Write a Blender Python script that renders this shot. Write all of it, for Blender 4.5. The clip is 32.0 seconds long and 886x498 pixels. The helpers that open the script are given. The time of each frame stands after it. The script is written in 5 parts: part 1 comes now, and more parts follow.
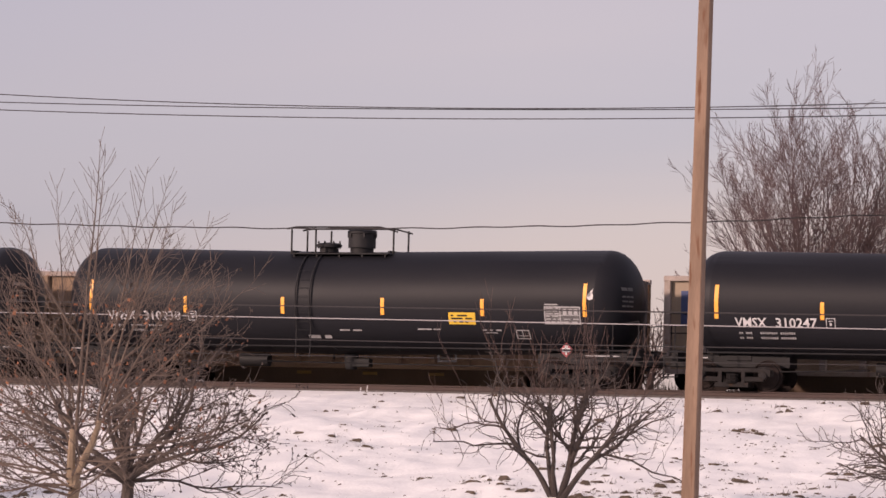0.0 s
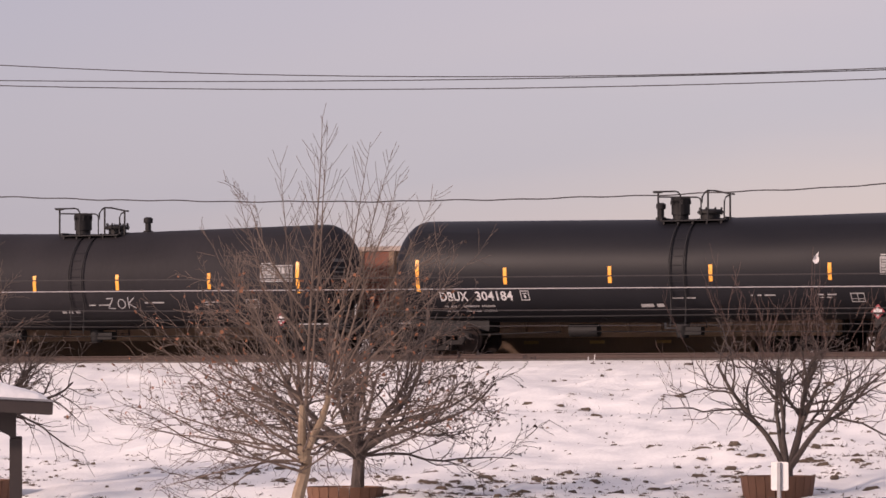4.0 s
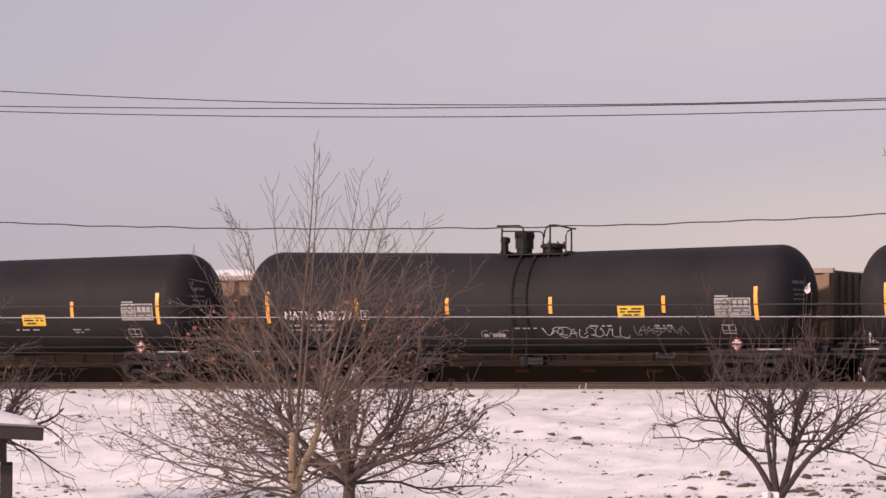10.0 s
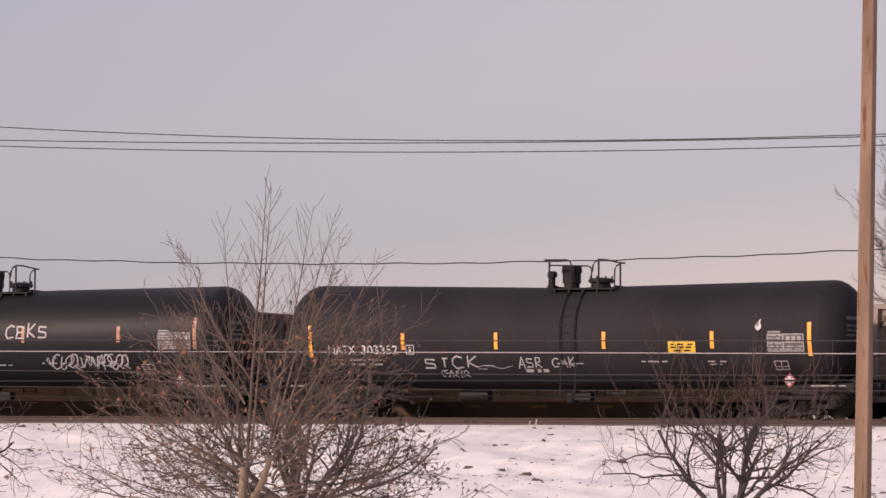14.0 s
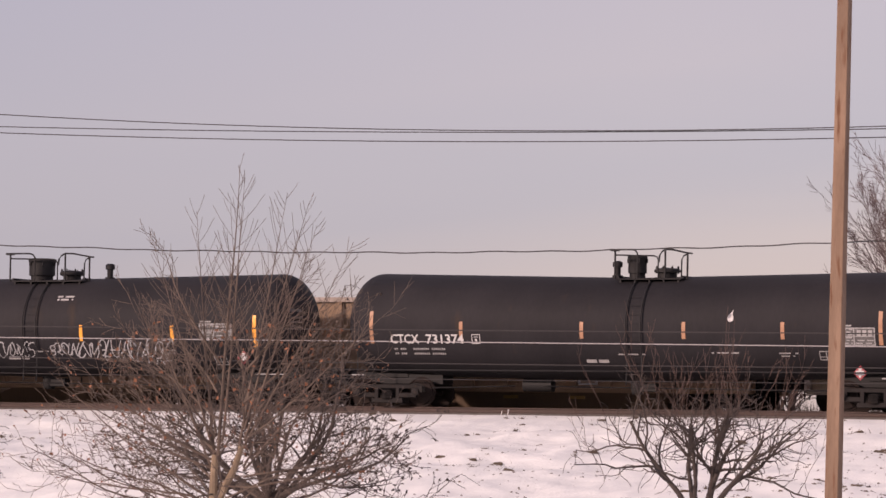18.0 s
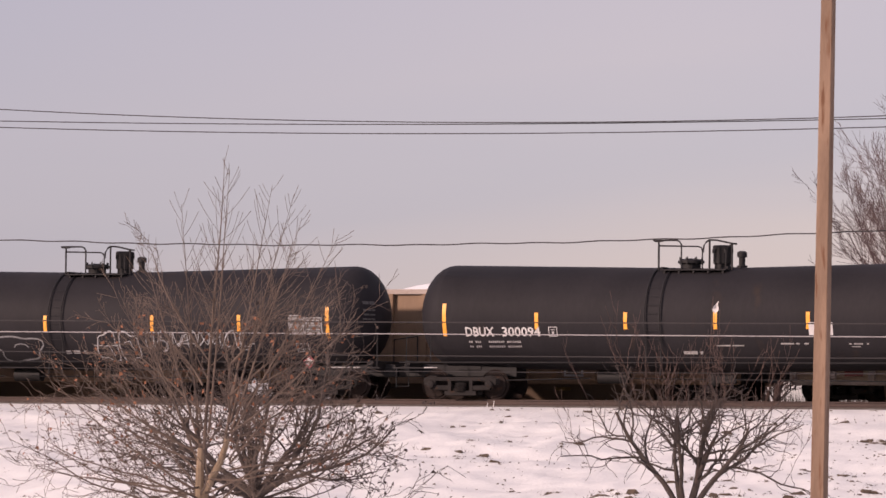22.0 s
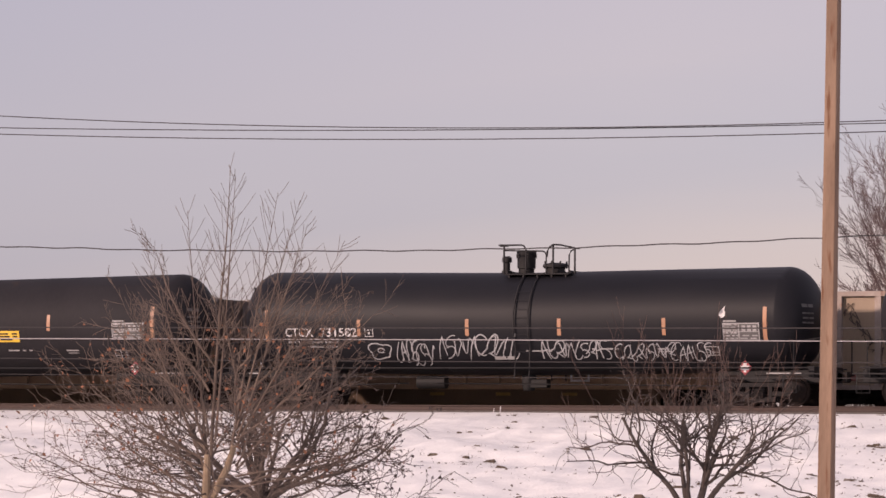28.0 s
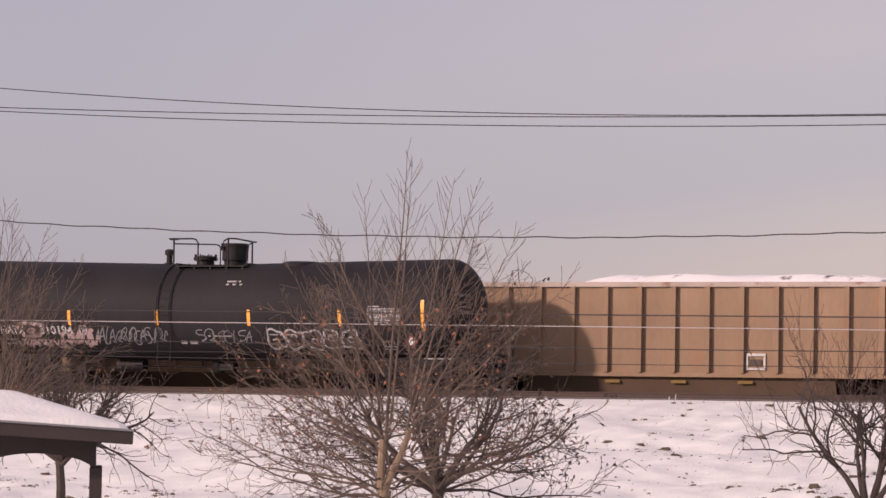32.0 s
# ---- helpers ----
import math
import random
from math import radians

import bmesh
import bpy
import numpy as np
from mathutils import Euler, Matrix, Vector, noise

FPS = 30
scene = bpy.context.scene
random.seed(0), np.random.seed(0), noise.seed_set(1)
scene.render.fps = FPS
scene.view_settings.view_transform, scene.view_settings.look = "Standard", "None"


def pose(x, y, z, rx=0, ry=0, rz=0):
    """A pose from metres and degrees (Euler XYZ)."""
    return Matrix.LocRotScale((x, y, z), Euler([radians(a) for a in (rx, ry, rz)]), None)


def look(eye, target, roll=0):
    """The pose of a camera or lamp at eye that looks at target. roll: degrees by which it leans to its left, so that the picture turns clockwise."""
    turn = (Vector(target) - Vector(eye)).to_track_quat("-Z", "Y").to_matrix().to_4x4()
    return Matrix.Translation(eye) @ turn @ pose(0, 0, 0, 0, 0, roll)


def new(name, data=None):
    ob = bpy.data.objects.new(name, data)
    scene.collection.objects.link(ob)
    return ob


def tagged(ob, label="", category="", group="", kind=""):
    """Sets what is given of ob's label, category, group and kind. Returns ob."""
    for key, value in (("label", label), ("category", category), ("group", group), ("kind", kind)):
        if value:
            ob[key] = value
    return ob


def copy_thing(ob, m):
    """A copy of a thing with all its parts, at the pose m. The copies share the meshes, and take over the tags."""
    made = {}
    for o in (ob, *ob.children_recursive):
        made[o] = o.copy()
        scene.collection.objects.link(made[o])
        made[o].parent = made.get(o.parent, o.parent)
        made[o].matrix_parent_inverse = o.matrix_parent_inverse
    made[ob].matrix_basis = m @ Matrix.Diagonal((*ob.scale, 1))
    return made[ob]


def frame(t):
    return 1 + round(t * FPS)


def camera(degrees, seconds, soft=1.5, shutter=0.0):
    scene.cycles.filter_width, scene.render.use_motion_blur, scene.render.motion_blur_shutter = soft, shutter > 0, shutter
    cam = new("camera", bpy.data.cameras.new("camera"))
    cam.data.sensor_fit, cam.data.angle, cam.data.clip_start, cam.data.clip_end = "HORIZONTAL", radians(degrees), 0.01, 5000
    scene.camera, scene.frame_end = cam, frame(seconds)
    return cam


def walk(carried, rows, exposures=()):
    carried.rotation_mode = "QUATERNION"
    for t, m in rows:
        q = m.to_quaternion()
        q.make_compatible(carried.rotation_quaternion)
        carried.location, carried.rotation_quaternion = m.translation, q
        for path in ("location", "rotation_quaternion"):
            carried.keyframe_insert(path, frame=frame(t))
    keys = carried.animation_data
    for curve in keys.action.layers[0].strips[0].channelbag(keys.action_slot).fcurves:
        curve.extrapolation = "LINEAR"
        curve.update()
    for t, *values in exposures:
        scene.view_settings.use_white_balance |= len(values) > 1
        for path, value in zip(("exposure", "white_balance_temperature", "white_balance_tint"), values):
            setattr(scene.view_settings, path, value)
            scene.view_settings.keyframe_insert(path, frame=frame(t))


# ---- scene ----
EYE = (0.0, 0.0, 2.35)


def aim(turn, tilt, lean):
    """Camera pose from a compass turn (right of +Y), an upward tilt and a lean, in degrees."""
    a, b = radians(turn), radians(tilt)
    way = Vector((math.sin(a) * math.cos(b), math.cos(a) * math.cos(b), math.sin(b)))
    return look(EYE, Vector(EYE) + 100 * way, lean)


cam = camera(12.78, 32.0, soft=1.55)
walk(cam, [
    (0, aim(-21.689, 2.470, 1.27)),
    (0.5, aim(-22.231, 2.586, 1.50)),
    (0.6, aim(-22.967, 2.399, 1.50)),
    (0.7, aim(-23.682, 2.304, 1.50)),
    (0.8, aim(-24.140, 2.140, 1.49)),
    (0.9, aim(-24.615, 2.055, 1.48)),
    (1, aim(-24.919, 2.010, 1.46)),
    (1.5, aim(-25.441, 2.034, 1.32)),
    (2, aim(-25.295, 2.092, 1.03)),
    (2.5, aim(-25.086, 2.076, 0.64)),
    (3, aim(-25.030, 2.054, 0.17)),
    (3.5, aim(-24.873, 2.031, -0.14)),
    (5.5, aim(-25.422, 1.895, 0.18)),
    (6, aim(-25.615, 1.952, 0.20)),
    (6.5, aim(-25.623, 2.018, -0.01)),
    (7, aim(-25.468, 2.019, -0.28)),
    (7.5, aim(-25.315, 2.038, -0.40)),
    (8, aim(-25.158, 2.088, -0.26)),
    (8.5, aim(-25.030, 2.176, -0.08)),
    (9, aim(-24.918, 2.291, 0.00)),
    (9.5, aim(-24.880, 2.374, 0.07)),
    (10, aim(-24.816, 2.406, 0.19)),
    (10.5, aim(-24.802, 2.484, 0.33)),
    (11, aim(-24.777, 2.610, 0.59)),
    (11.5, aim(-24.748, 2.733, 0.62)),
    (12, aim(-24.654, 2.809, 0.57)),
    (12.5, aim(-24.508, 2.847, 0.26)),
    (13, aim(-24.342, 2.885, 0.17)),
    (13.5, aim(-24.204, 2.904, 0.28)),
    (14, aim(-24.108, 2.921, 0.41)),
    (14.5, aim(-24.011, 2.909, 0.66)),
    (16.5, aim(-23.831, 2.753, 0.64)),
    (17, aim(-23.819, 2.768, 0.68)),
    (17.5, aim(-23.759, 2.766, 0.81)),
    (18, aim(-23.718, 2.772, 0.84)),
    (18.5, aim(-23.657, 2.771, 0.84)),
    (19, aim(-23.594, 2.774, 0.84)),
    (19.5, aim(-23.499, 2.732, 0.65)),
    (20, aim(-23.452, 2.681, 0.38)),
    (20.5, aim(-23.440, 2.646, 0.65)),
    (21, aim(-23.460, 2.658, 0.58)),
    (21.5, aim(-23.474, 2.668, 0.53)),
    (22, aim(-23.500, 2.660, 0.57)),
    (22.5, aim(-23.531, 2.618, 0.69)),
    (23, aim(-23.558, 2.586, 0.65)),
    (23.5, aim(-23.608, 2.585, 0.74)),
    (24, aim(-23.663, 2.650, 0.89)),
    (24.5, aim(-23.669, 2.680, 0.81)),
    (25, aim(-23.656, 2.674, 0.73)),
    (25.5, aim(-23.642, 2.708, 0.66)),
    (27.5, aim(-23.602, 2.761, 0.47)),
    (28, aim(-23.589, 2.741, 0.41)),
    (28.5, aim(-23.547, 2.759, 0.62)),
    (29, aim(-23.507, 2.804, 0.70)),
    (29.5, aim(-23.434, 2.863, 0.77)),
    (30, aim(-23.201, 2.804, 0.86)),
    (30.5, aim(-22.989, 2.725, 0.91)),
    (31, aim(-22.843, 2.663, 0.93)),
    (31.5, aim(-22.752, 2.617, 0.89)),
    (31.7, aim(-22.845, 2.613, 0.81)),
    (31.8, aim(-24.085, 2.581, 0.85)),
    (31.9, aim(-25.110, 2.548, 0.89)),
    (32, aim(-26.140, 2.515, 0.94)),
], [(0.0, -0.07, 6750, 23.5), (11.0, -0.07, 6750, 23.5), (13.5, -0.13, 6750, 23.5), (17.5, -0.12, 6750, 23.5), (21.0, -0.09, 6750, 23.5), (24.0, -0.07, 6750, 23.5), (28.0, -0.08, 6750, 23.5), (30.8, -0.09, 6750, 23.5), (32.0, -0.19, 6750, 23.5)])

# ---- light ----
SUN_WAY = Vector((0.73, 1.0, -0.46)).normalized()
sun = new("sun", bpy.data.lights.new("sun", "SUN"))
sun.data.energy, sun.data.angle, sun.data.color = 4.05, radians(2.6), (1.0, 0.80, 0.665)
sun.rotation_euler = SUN_WAY.to_track_quat("-Z", "Y").to_euler()

world = bpy.data.worlds.new("winter_sky")
scene.world = world
world.use_nodes = True
wn, wl = world.node_tree.nodes, world.node_tree.links
wn.clear()
sky = wn.new("ShaderNodeTexSky")
sky.sky_type, sky.sun_disc = "NISHITA", False
sky.sun_elevation, sky.sun_rotation = radians(20), radians(216)
clear = wn.new("ShaderNodeBackground")
clear.inputs["Strength"].default_value = 0.04
wl.new(sky.outputs[0], clear.inputs[0])
coord = wn.new("ShaderNodeTexCoord")
axes = wn.new("ShaderNodeSeparateXYZ")
wl.new(coord.outputs["Generated"], axes.inputs[0])
squeeze = wn.new("ShaderNodeMapping")
squeeze.inputs["Scale"].default_value = (2.4, 2.4, 30.0)
wl.new(coord.outputs["Generated"], squeeze.inputs[0])
veil = wn.new("ShaderNodeTexNoise")
veil.inputs["Scale"].default_value, veil.inputs["Detail"].default_value = 1.3, 3.0
wl.new(squeeze.outputs[0], veil.inputs[0])
lift = wn.new("ShaderNodeMath")
lift.operation = "MULTIPLY_ADD"
lift.inputs[1].default_value, lift.inputs[2].default_value = 0.036, -0.018
wl.new(veil.outputs[0], lift.inputs[0])
height = wn.new("ShaderNodeMath")
wl.new(axes.outputs[2], height.inputs[0])
wl.new(lift.outputs[0], height.inputs[1])
ramp = wn.new("ShaderNodeValToRGB")
stops = [(0.0, (0.64, 0.535, 0.53)), (0.034, (0.60, 0.518, 0.535)), (0.060, (0.478, 0.450, 0.527)),
         (0.09, (0.55, 0.492, 0.54)), (0.2, (0.58, 0.51, 0.55)), (1.0, (0.52, 0.49, 0.55))]
while len(ramp.color_ramp.elements) < len(stops):
    ramp.color_ramp.elements.new(0.5)
for e, (at, c) in zip(ramp.color_ramp.elements, stops):
    e.position, e.color = at, (*c, 1)
drift = wn.new("ShaderNodeMapRange")
for k, v in zip((1, 2, 3, 4), (-0.50, -0.30, 0.021, -0.017)):
    drift.inputs[k].default_value = v
wl.new(axes.outputs[0], drift.inputs[0])
bank = wn.new("ShaderNodeMath")
wl.new(height.outputs[0], bank.inputs[0])
wl.new(drift.outputs[0], bank.inputs[1])
wl.new(bank.outputs[0], ramp.inputs[0])
cloud = wn.new("ShaderNodeBackground")
cloud.inputs["Strength"].default_value = 0.77
west = wn.new("ShaderNodeMapRange")
for k, v in zip((1, 2, 3, 4), (-0.35, -0.52, 0.0, 0.42)):
    west.inputs[k].default_value = v
wl.new(axes.outputs[0], west.inputs[0])
shade = wn.new("ShaderNodeMix")
shade.data_type = "RGBA"
shade.inputs[7].default_value = (0.30, 0.32, 0.46, 1)
wl.new(west.outputs[0], shade.inputs[0])
wl.new(ramp.outputs[0], shade.inputs[6])
wl.new(shade.outputs[2], cloud.inputs[0])
both = wn.new("ShaderNodeAddShader")
wl.new(clear.outputs[0], both.inputs[0])
wl.new(cloud.outputs[0], both.inputs[1])
wout = wn.new("ShaderNodeOutputWorld")
wl.new(both.outputs[0], wout.inputs[0])


# ---- materials ----
def surface(name, a, b, rough=0.6, metal=0.0, size=1.0, fine=12.0, bump=0.2, deep=0.02, streak=(1, 1, 1), spread=0.08, third=None, rare=0.62, gleam=0.5):
    """Two-scale mottled paint: a and b mixed by coarse and fine noise, with relief; third colour in rare patches."""
    m = bpy.data.materials.new(name)
    m.use_nodes = True
    n, l = m.node_tree.nodes, m.node_tree.links
    p = n["Principled BSDF"]
    tc = n.new("ShaderNodeTexCoord")
    mp = n.new("ShaderNodeMapping")
    mp.inputs["Scale"].default_value = streak
    l.new(tc.outputs["Object"], mp.inputs[0])
    info = n.new("ShaderNodeObjectInfo")
    push = n.new("ShaderNodeVectorMath")
    push.operation = "SCALE"
    push.inputs[0].default_value = (37, 23, 11)
    l.new(info.outputs["Random"], push.inputs["Scale"])
    l.new(push.outputs[0], mp.inputs["Location"])
    coarse, grain = n.new("ShaderNodeTexNoise"), n.new("ShaderNodeTexNoise")
    coarse.inputs["Scale"].default_value, coarse.inputs["Detail"].default_value = size, 4
    grain.inputs["Scale"].default_value, grain.inputs["Detail"].default_value = size * fine, 3
    for q in (coarse, grain):
        l.new(mp.outputs[0], q.inputs[0])
    mixf = n.new("ShaderNodeMath")
    mixf.operation = "MULTIPLY_ADD"
    mixf.inputs[1].default_value = 0.35
    l.new(grain.outputs[0], mixf.inputs[0])
    l.new(coarse.outputs[0], mixf.inputs[2])
    span = n.new("ShaderNodeMapRange")
    span.inputs[1].default_value, span.inputs[2].default_value = 0.45, 0.9
    l.new(mixf.outputs[0], span.inputs[0])
    mix = n.new("ShaderNodeMix")
    mix.data_type = "RGBA"
    mix.inputs[6].default_value, mix.inputs[7].default_value = (*a, 1), (*b, 1)
    l.new(span.outputs[0], mix.inputs[0])
    last = mix.outputs[2]
    if third:
        patch = n.new("ShaderNodeTexNoise")
        patch.inputs["Scale"].default_value, patch.inputs["Detail"].default_value = size * 2.3, 6
        l.new(mp.outputs[0], patch.inputs[0])
        cut = n.new("ShaderNodeMapRange")
        cut.inputs[1].default_value, cut.inputs[2].default_value = rare, rare + 0.12
        l.new(patch.outputs[0], cut.inputs[0])
        mix2 = n.new("ShaderNodeMix")
        mix2.data_type = "RGBA"
        mix2.inputs[7].default_value = (*third, 1)
        l.new(last, mix2.inputs[6])
        l.new(cut.outputs[0], mix2.inputs[0])
        last = mix2.outputs[2]
    l.new(last, p.inputs["Base Color"])
    rr = n.new("ShaderNodeMapRange")
    rr.inputs[3].default_value, rr.inputs[4].default_value = max(rough - spread, 0.03), min(rough + spread, 1)
    l.new(coarse.outputs[0], rr.inputs[0])
    l.new(rr.outputs[0], p.inputs["Roughness"])
    p.inputs["Metallic"].default_value = metal
    p.inputs["Specular IOR Level"].default_value = gleam
    if bump:
        bp = n.new("ShaderNodeBump")
        bp.inputs["Strength"].default_value, bp.inputs["Distance"].default_value = bump, deep
        l.new(mixf.outputs[0], bp.inputs["Height"])
        l.new(bp.outputs[0], p.inputs["Normal"])
    return m


SNOW = surface("snow", (0.775, 0.778, 0.765), (0.885, 0.884, 0.862), 0.85, size=0.9, fine=14, bump=0.6, deep=0.08)
BLACK = surface("glossy_black_paint", (0.0092, 0.0094, 0.0124), (0.0128, 0.0128, 0.0160), 0.50, size=0.7, fine=18, bump=0.03, streak=(0.5, 1, 1.6), gleam=0.19)
DULL = surface("weathered_black_paint", (0.0192, 0.0182, 0.0208), (0.0285, 0.0268, 0.0300), 0.62, size=0.5, fine=20, bump=0.04, streak=(1.2, 1, 0.4), gleam=0.10, third=(0.038, 0.029, 0.025), rare=0.66)
GREY = surface("grey_black_paint", (0.026, 0.027, 0.027), (0.036, 0.036, 0.035), 0.55, size=0.5, fine=20, bump=0.04, gleam=0.28)
FITTING = surface("fitting_steel", (0.014, 0.0135, 0.0145), (0.023, 0.022, 0.0235), 0.65, size=2, fine=8, bump=0.1, gleam=0.25)
STEEL = surface("grimy_truck_steel", (0.0180, 0.0160, 0.0160), (0.030, 0.0265, 0.026), 0.85, size=2.5, fine=8, bump=0.3, third=(0.045, 0.026, 0.018), rare=0.60, gleam=0.2)
WHEEL = surface("dark_rusty_wheel", (0.019, 0.0145, 0.0138), (0.030, 0.022, 0.020), 0.85, size=2.5, fine=8, bump=0.2, third=(0.05, 0.028, 0.02), rare=0.62, gleam=0.15)
RAIL = surface("rusty_rail", (0.05, 0.032, 0.028), (0.08, 0.052, 0.045), 0.75, size=1.2, fine=10, bump=0.2)
STRIPE = surface("amber_reflective_tape", (0.85, 0.34, 0.03), (0.95, 0.45, 0.06), 0.4, size=4, fine=5, bump=0.0)
STRIPE_B = surface("pale_amber_tape", (0.31, 0.155, 0.09), (0.43, 0.23, 0.13), 0.5, size=4, fine=5, bump=0.0)
WHITE = surface("white_stencil_paint", (0.44, 0.43, 0.43), (0.62, 0.61, 0.61), 0.6, size=3, fine=9, bump=0.0)
FADED = surface("faded_stencil_paint", (0.22, 0.21, 0.21), (0.42, 0.41, 0.41), 0.65, size=4, fine=9, bump=0.0)
DUSTY_WHITE = surface("dusty_stencil_paint", (0.24, 0.235, 0.235), (0.38, 0.375, 0.375), 0.65, size=4, fine=9, bump=0.0)
YELLOW = surface("yellow_panel_paint", (0.60, 0.38, 0.025), (0.72, 0.47, 0.045), 0.5, size=3, fine=6, bump=0.0)
# yellow tape with the shade behind the passing tanks put into its colour
DIM_TAPE = surface("shade_dimmed_yellow_tape", (0.14, 0.085, 0.02), (0.24, 0.15, 0.035), 0.7, size=3, fine=6, bump=0.0)
PANEL = surface("dusty_grey_panel", (0.072, 0.070, 0.070), (0.115, 0.11, 0.11), 0.7, size=3, fine=8, bump=0.0)
RED = surface("red_placard", (0.26, 0.04, 0.05), (0.36, 0.075, 0.085), 0.5, size=6, fine=4, bump=0.0)
TAN = surface("tan_car_paint", (0.225, 0.145, 0.090), (0.30, 0.20, 0.128), 0.7, size=0.6, fine=14, bump=0.08, streak=(1.4, 1, 0.5), third=(0.30, 0.15, 0.07), rare=0.63)
BEIGE = surface("beige_aluminium", (0.275, 0.205, 0.145), (0.345, 0.265, 0.19), 0.6, size=0.6, fine=14, bump=0.08, streak=(1.4, 1, 0.5), third=(0.36, 0.20, 0.10), rare=0.66)
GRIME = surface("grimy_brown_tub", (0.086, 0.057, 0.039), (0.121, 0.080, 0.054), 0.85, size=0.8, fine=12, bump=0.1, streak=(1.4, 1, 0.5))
REDBROWN = surface("red_brown_paint", (0.16, 0.055, 0.035), (0.22, 0.085, 0.055), 0.75, size=0.8, fine=12, bump=0.08)
RIMW = surface("worn_pale_top_rail", (0.30, 0.245, 0.21), (0.44, 0.37, 0.33), 0.65, size=1.4, fine=10, bump=0.1, third=(0.25, 0.14, 0.10), rare=0.6)
DARKEND = surface("sooty_end_plate", (0.065, 0.05, 0.043), (0.10, 0.078, 0.066), 0.8, size=1, fine=10, bump=0.1)
BLUE = surface("blue_panel_paint", (0.03, 0.05, 0.14), (0.05, 0.075, 0.19), 0.5, size=2, fine=6, bump=0.0)
COAL = surface("snowy_coal", (0.80, 0.79, 0.80), (0.86, 0.85, 0.85), 0.85, size=0.8, fine=9, bump=0.4, third=(0.02, 0.02, 0.02), rare=0.63)
BARK_TAN = surface("tan_bark", (0.23, 0.165, 0.11), (0.33, 0.25, 0.17), 0.85, size=5, fine=6, bump=0.3)
BARK_DARK = surface("dark_bark", (0.050, 0.038, 0.034), (0.095, 0.074, 0.064), 0.9, size=5, fine=6, bump=0.3)
BARK_TWIG = surface("brown_twig_bark", (0.098, 0.072, 0.058), (0.170, 0.126, 0.100), 0.9, size=5, fine=6, bump=0.2)
BARK_RED = surface("reddish_bark", (0.058, 0.036, 0.031), (0.095, 0.060, 0.050), 0.9, size=5, fine=6, bump=0.2)
# withered leaves seen against snow; their shade is put into the dark colour
LEAF_DARK = surface("withered_shaded_leaf", (0.045, 0.034, 0.03), (0.08, 0.06, 0.052), 0.85, size=9, fine=4, bump=0.0)
# reddish twigs behind the tracks, with the haze of distance put into the colour
FAR_TWIG = surface("hazed_reddish_twig_bark", (0.094, 0.062, 0.060), (0.146, 0.100, 0.097), 0.9, size=5, fine=6, bump=0.2)
LEAF = surface("dead_leaf", (0.18, 0.07, 0.035), (0.30, 0.13, 0.07), 0.8, size=9, fine=4, bump=0.0)
GRASS = surface("dead_grass", (0.055, 0.042, 0.031), (0.125, 0.092, 0.064), 0.9, size=6, fine=5, bump=0.0)
POLE = surface("pole_wood", (0.165, 0.105, 0.07), (0.265, 0.175, 0.12), 0.85, size=1.3, fine=9, bump=0.4, streak=(4, 4, 0.5), third=(0.135, 0.062, 0.032), rare=0.57)
BROWN = surface("brown_shelter_paint", (0.026, 0.018, 0.017), (0.040, 0.029, 0.026), 0.7, size=1.5, fine=12, bump=0.1)
PLANK = surface("planter_wood", (0.11, 0.052, 0.03), (0.17, 0.085, 0.05), 0.8, size=2, fine=10, bump=0.3, streak=(3, 3, 0.5))
WIRE = surface("black_cable", (0.026, 0.023, 0.024), (0.042, 0.038, 0.039), 0.9, size=2, fine=4, bump=0.0)
WIRE_PALE = surface("pale_aluminium_cable", (0.36, 0.34, 0.34), (0.46, 0.43, 0.43), 0.55, metal=0.4, size=2, fine=4, bump=0.0)
ALU = surface("sign_aluminium", (0.52, 0.51, 0.51), (0.62, 0.61, 0.61), 0.5, metal=0.25, size=3, fine=8, bump=0.05)
GALV = surface("galvanised_post", (0.20, 0.20, 0.21), (0.30, 0.30, 0.31), 0.5, metal=0.6, size=5, fine=8, bump=0.05)
BALLAST = surface("ballast", (0.10, 0.085, 0.075), (0.20, 0.17, 0.15), 0.95, size=6, fine=4, bump=0.6)
TAG_WHITE = surface("white_spray_paint", (0.26, 0.26, 0.27), (0.46, 0.46, 0.47), 0.6, size=5, fine=6, bump=0.0)
TAG_PINK = surface("pink_spray_paint", (0.34, 0.235, 0.235), (0.45, 0.345, 0.34), 0.6, size=4, fine=6, bump=0.0)
TAG_GREEN = surface("green_spray_paint", (0.03, 0.17, 0.11), (0.06, 0.27, 0.18), 0.6, size=4, fine=6, bump=0.0)
TAG_LIME = surface("lime_spray_paint", (0.16, 0.20, 0.03), (0.24, 0.28, 0.05), 0.6, size=4, fine=6, bump=0.0)
TAG_GREY = surface("thin_grey_spray", (0.13, 0.13, 0.135), (0.24, 0.24, 0.25), 0.6, size=3, fine=8, bump=0.0)
TAG_RUST = surface("rust_red_spray", (0.14, 0.035, 0.03), (0.22, 0.06, 0.05), 0.6, size=4, fine=6, bump=0.0)


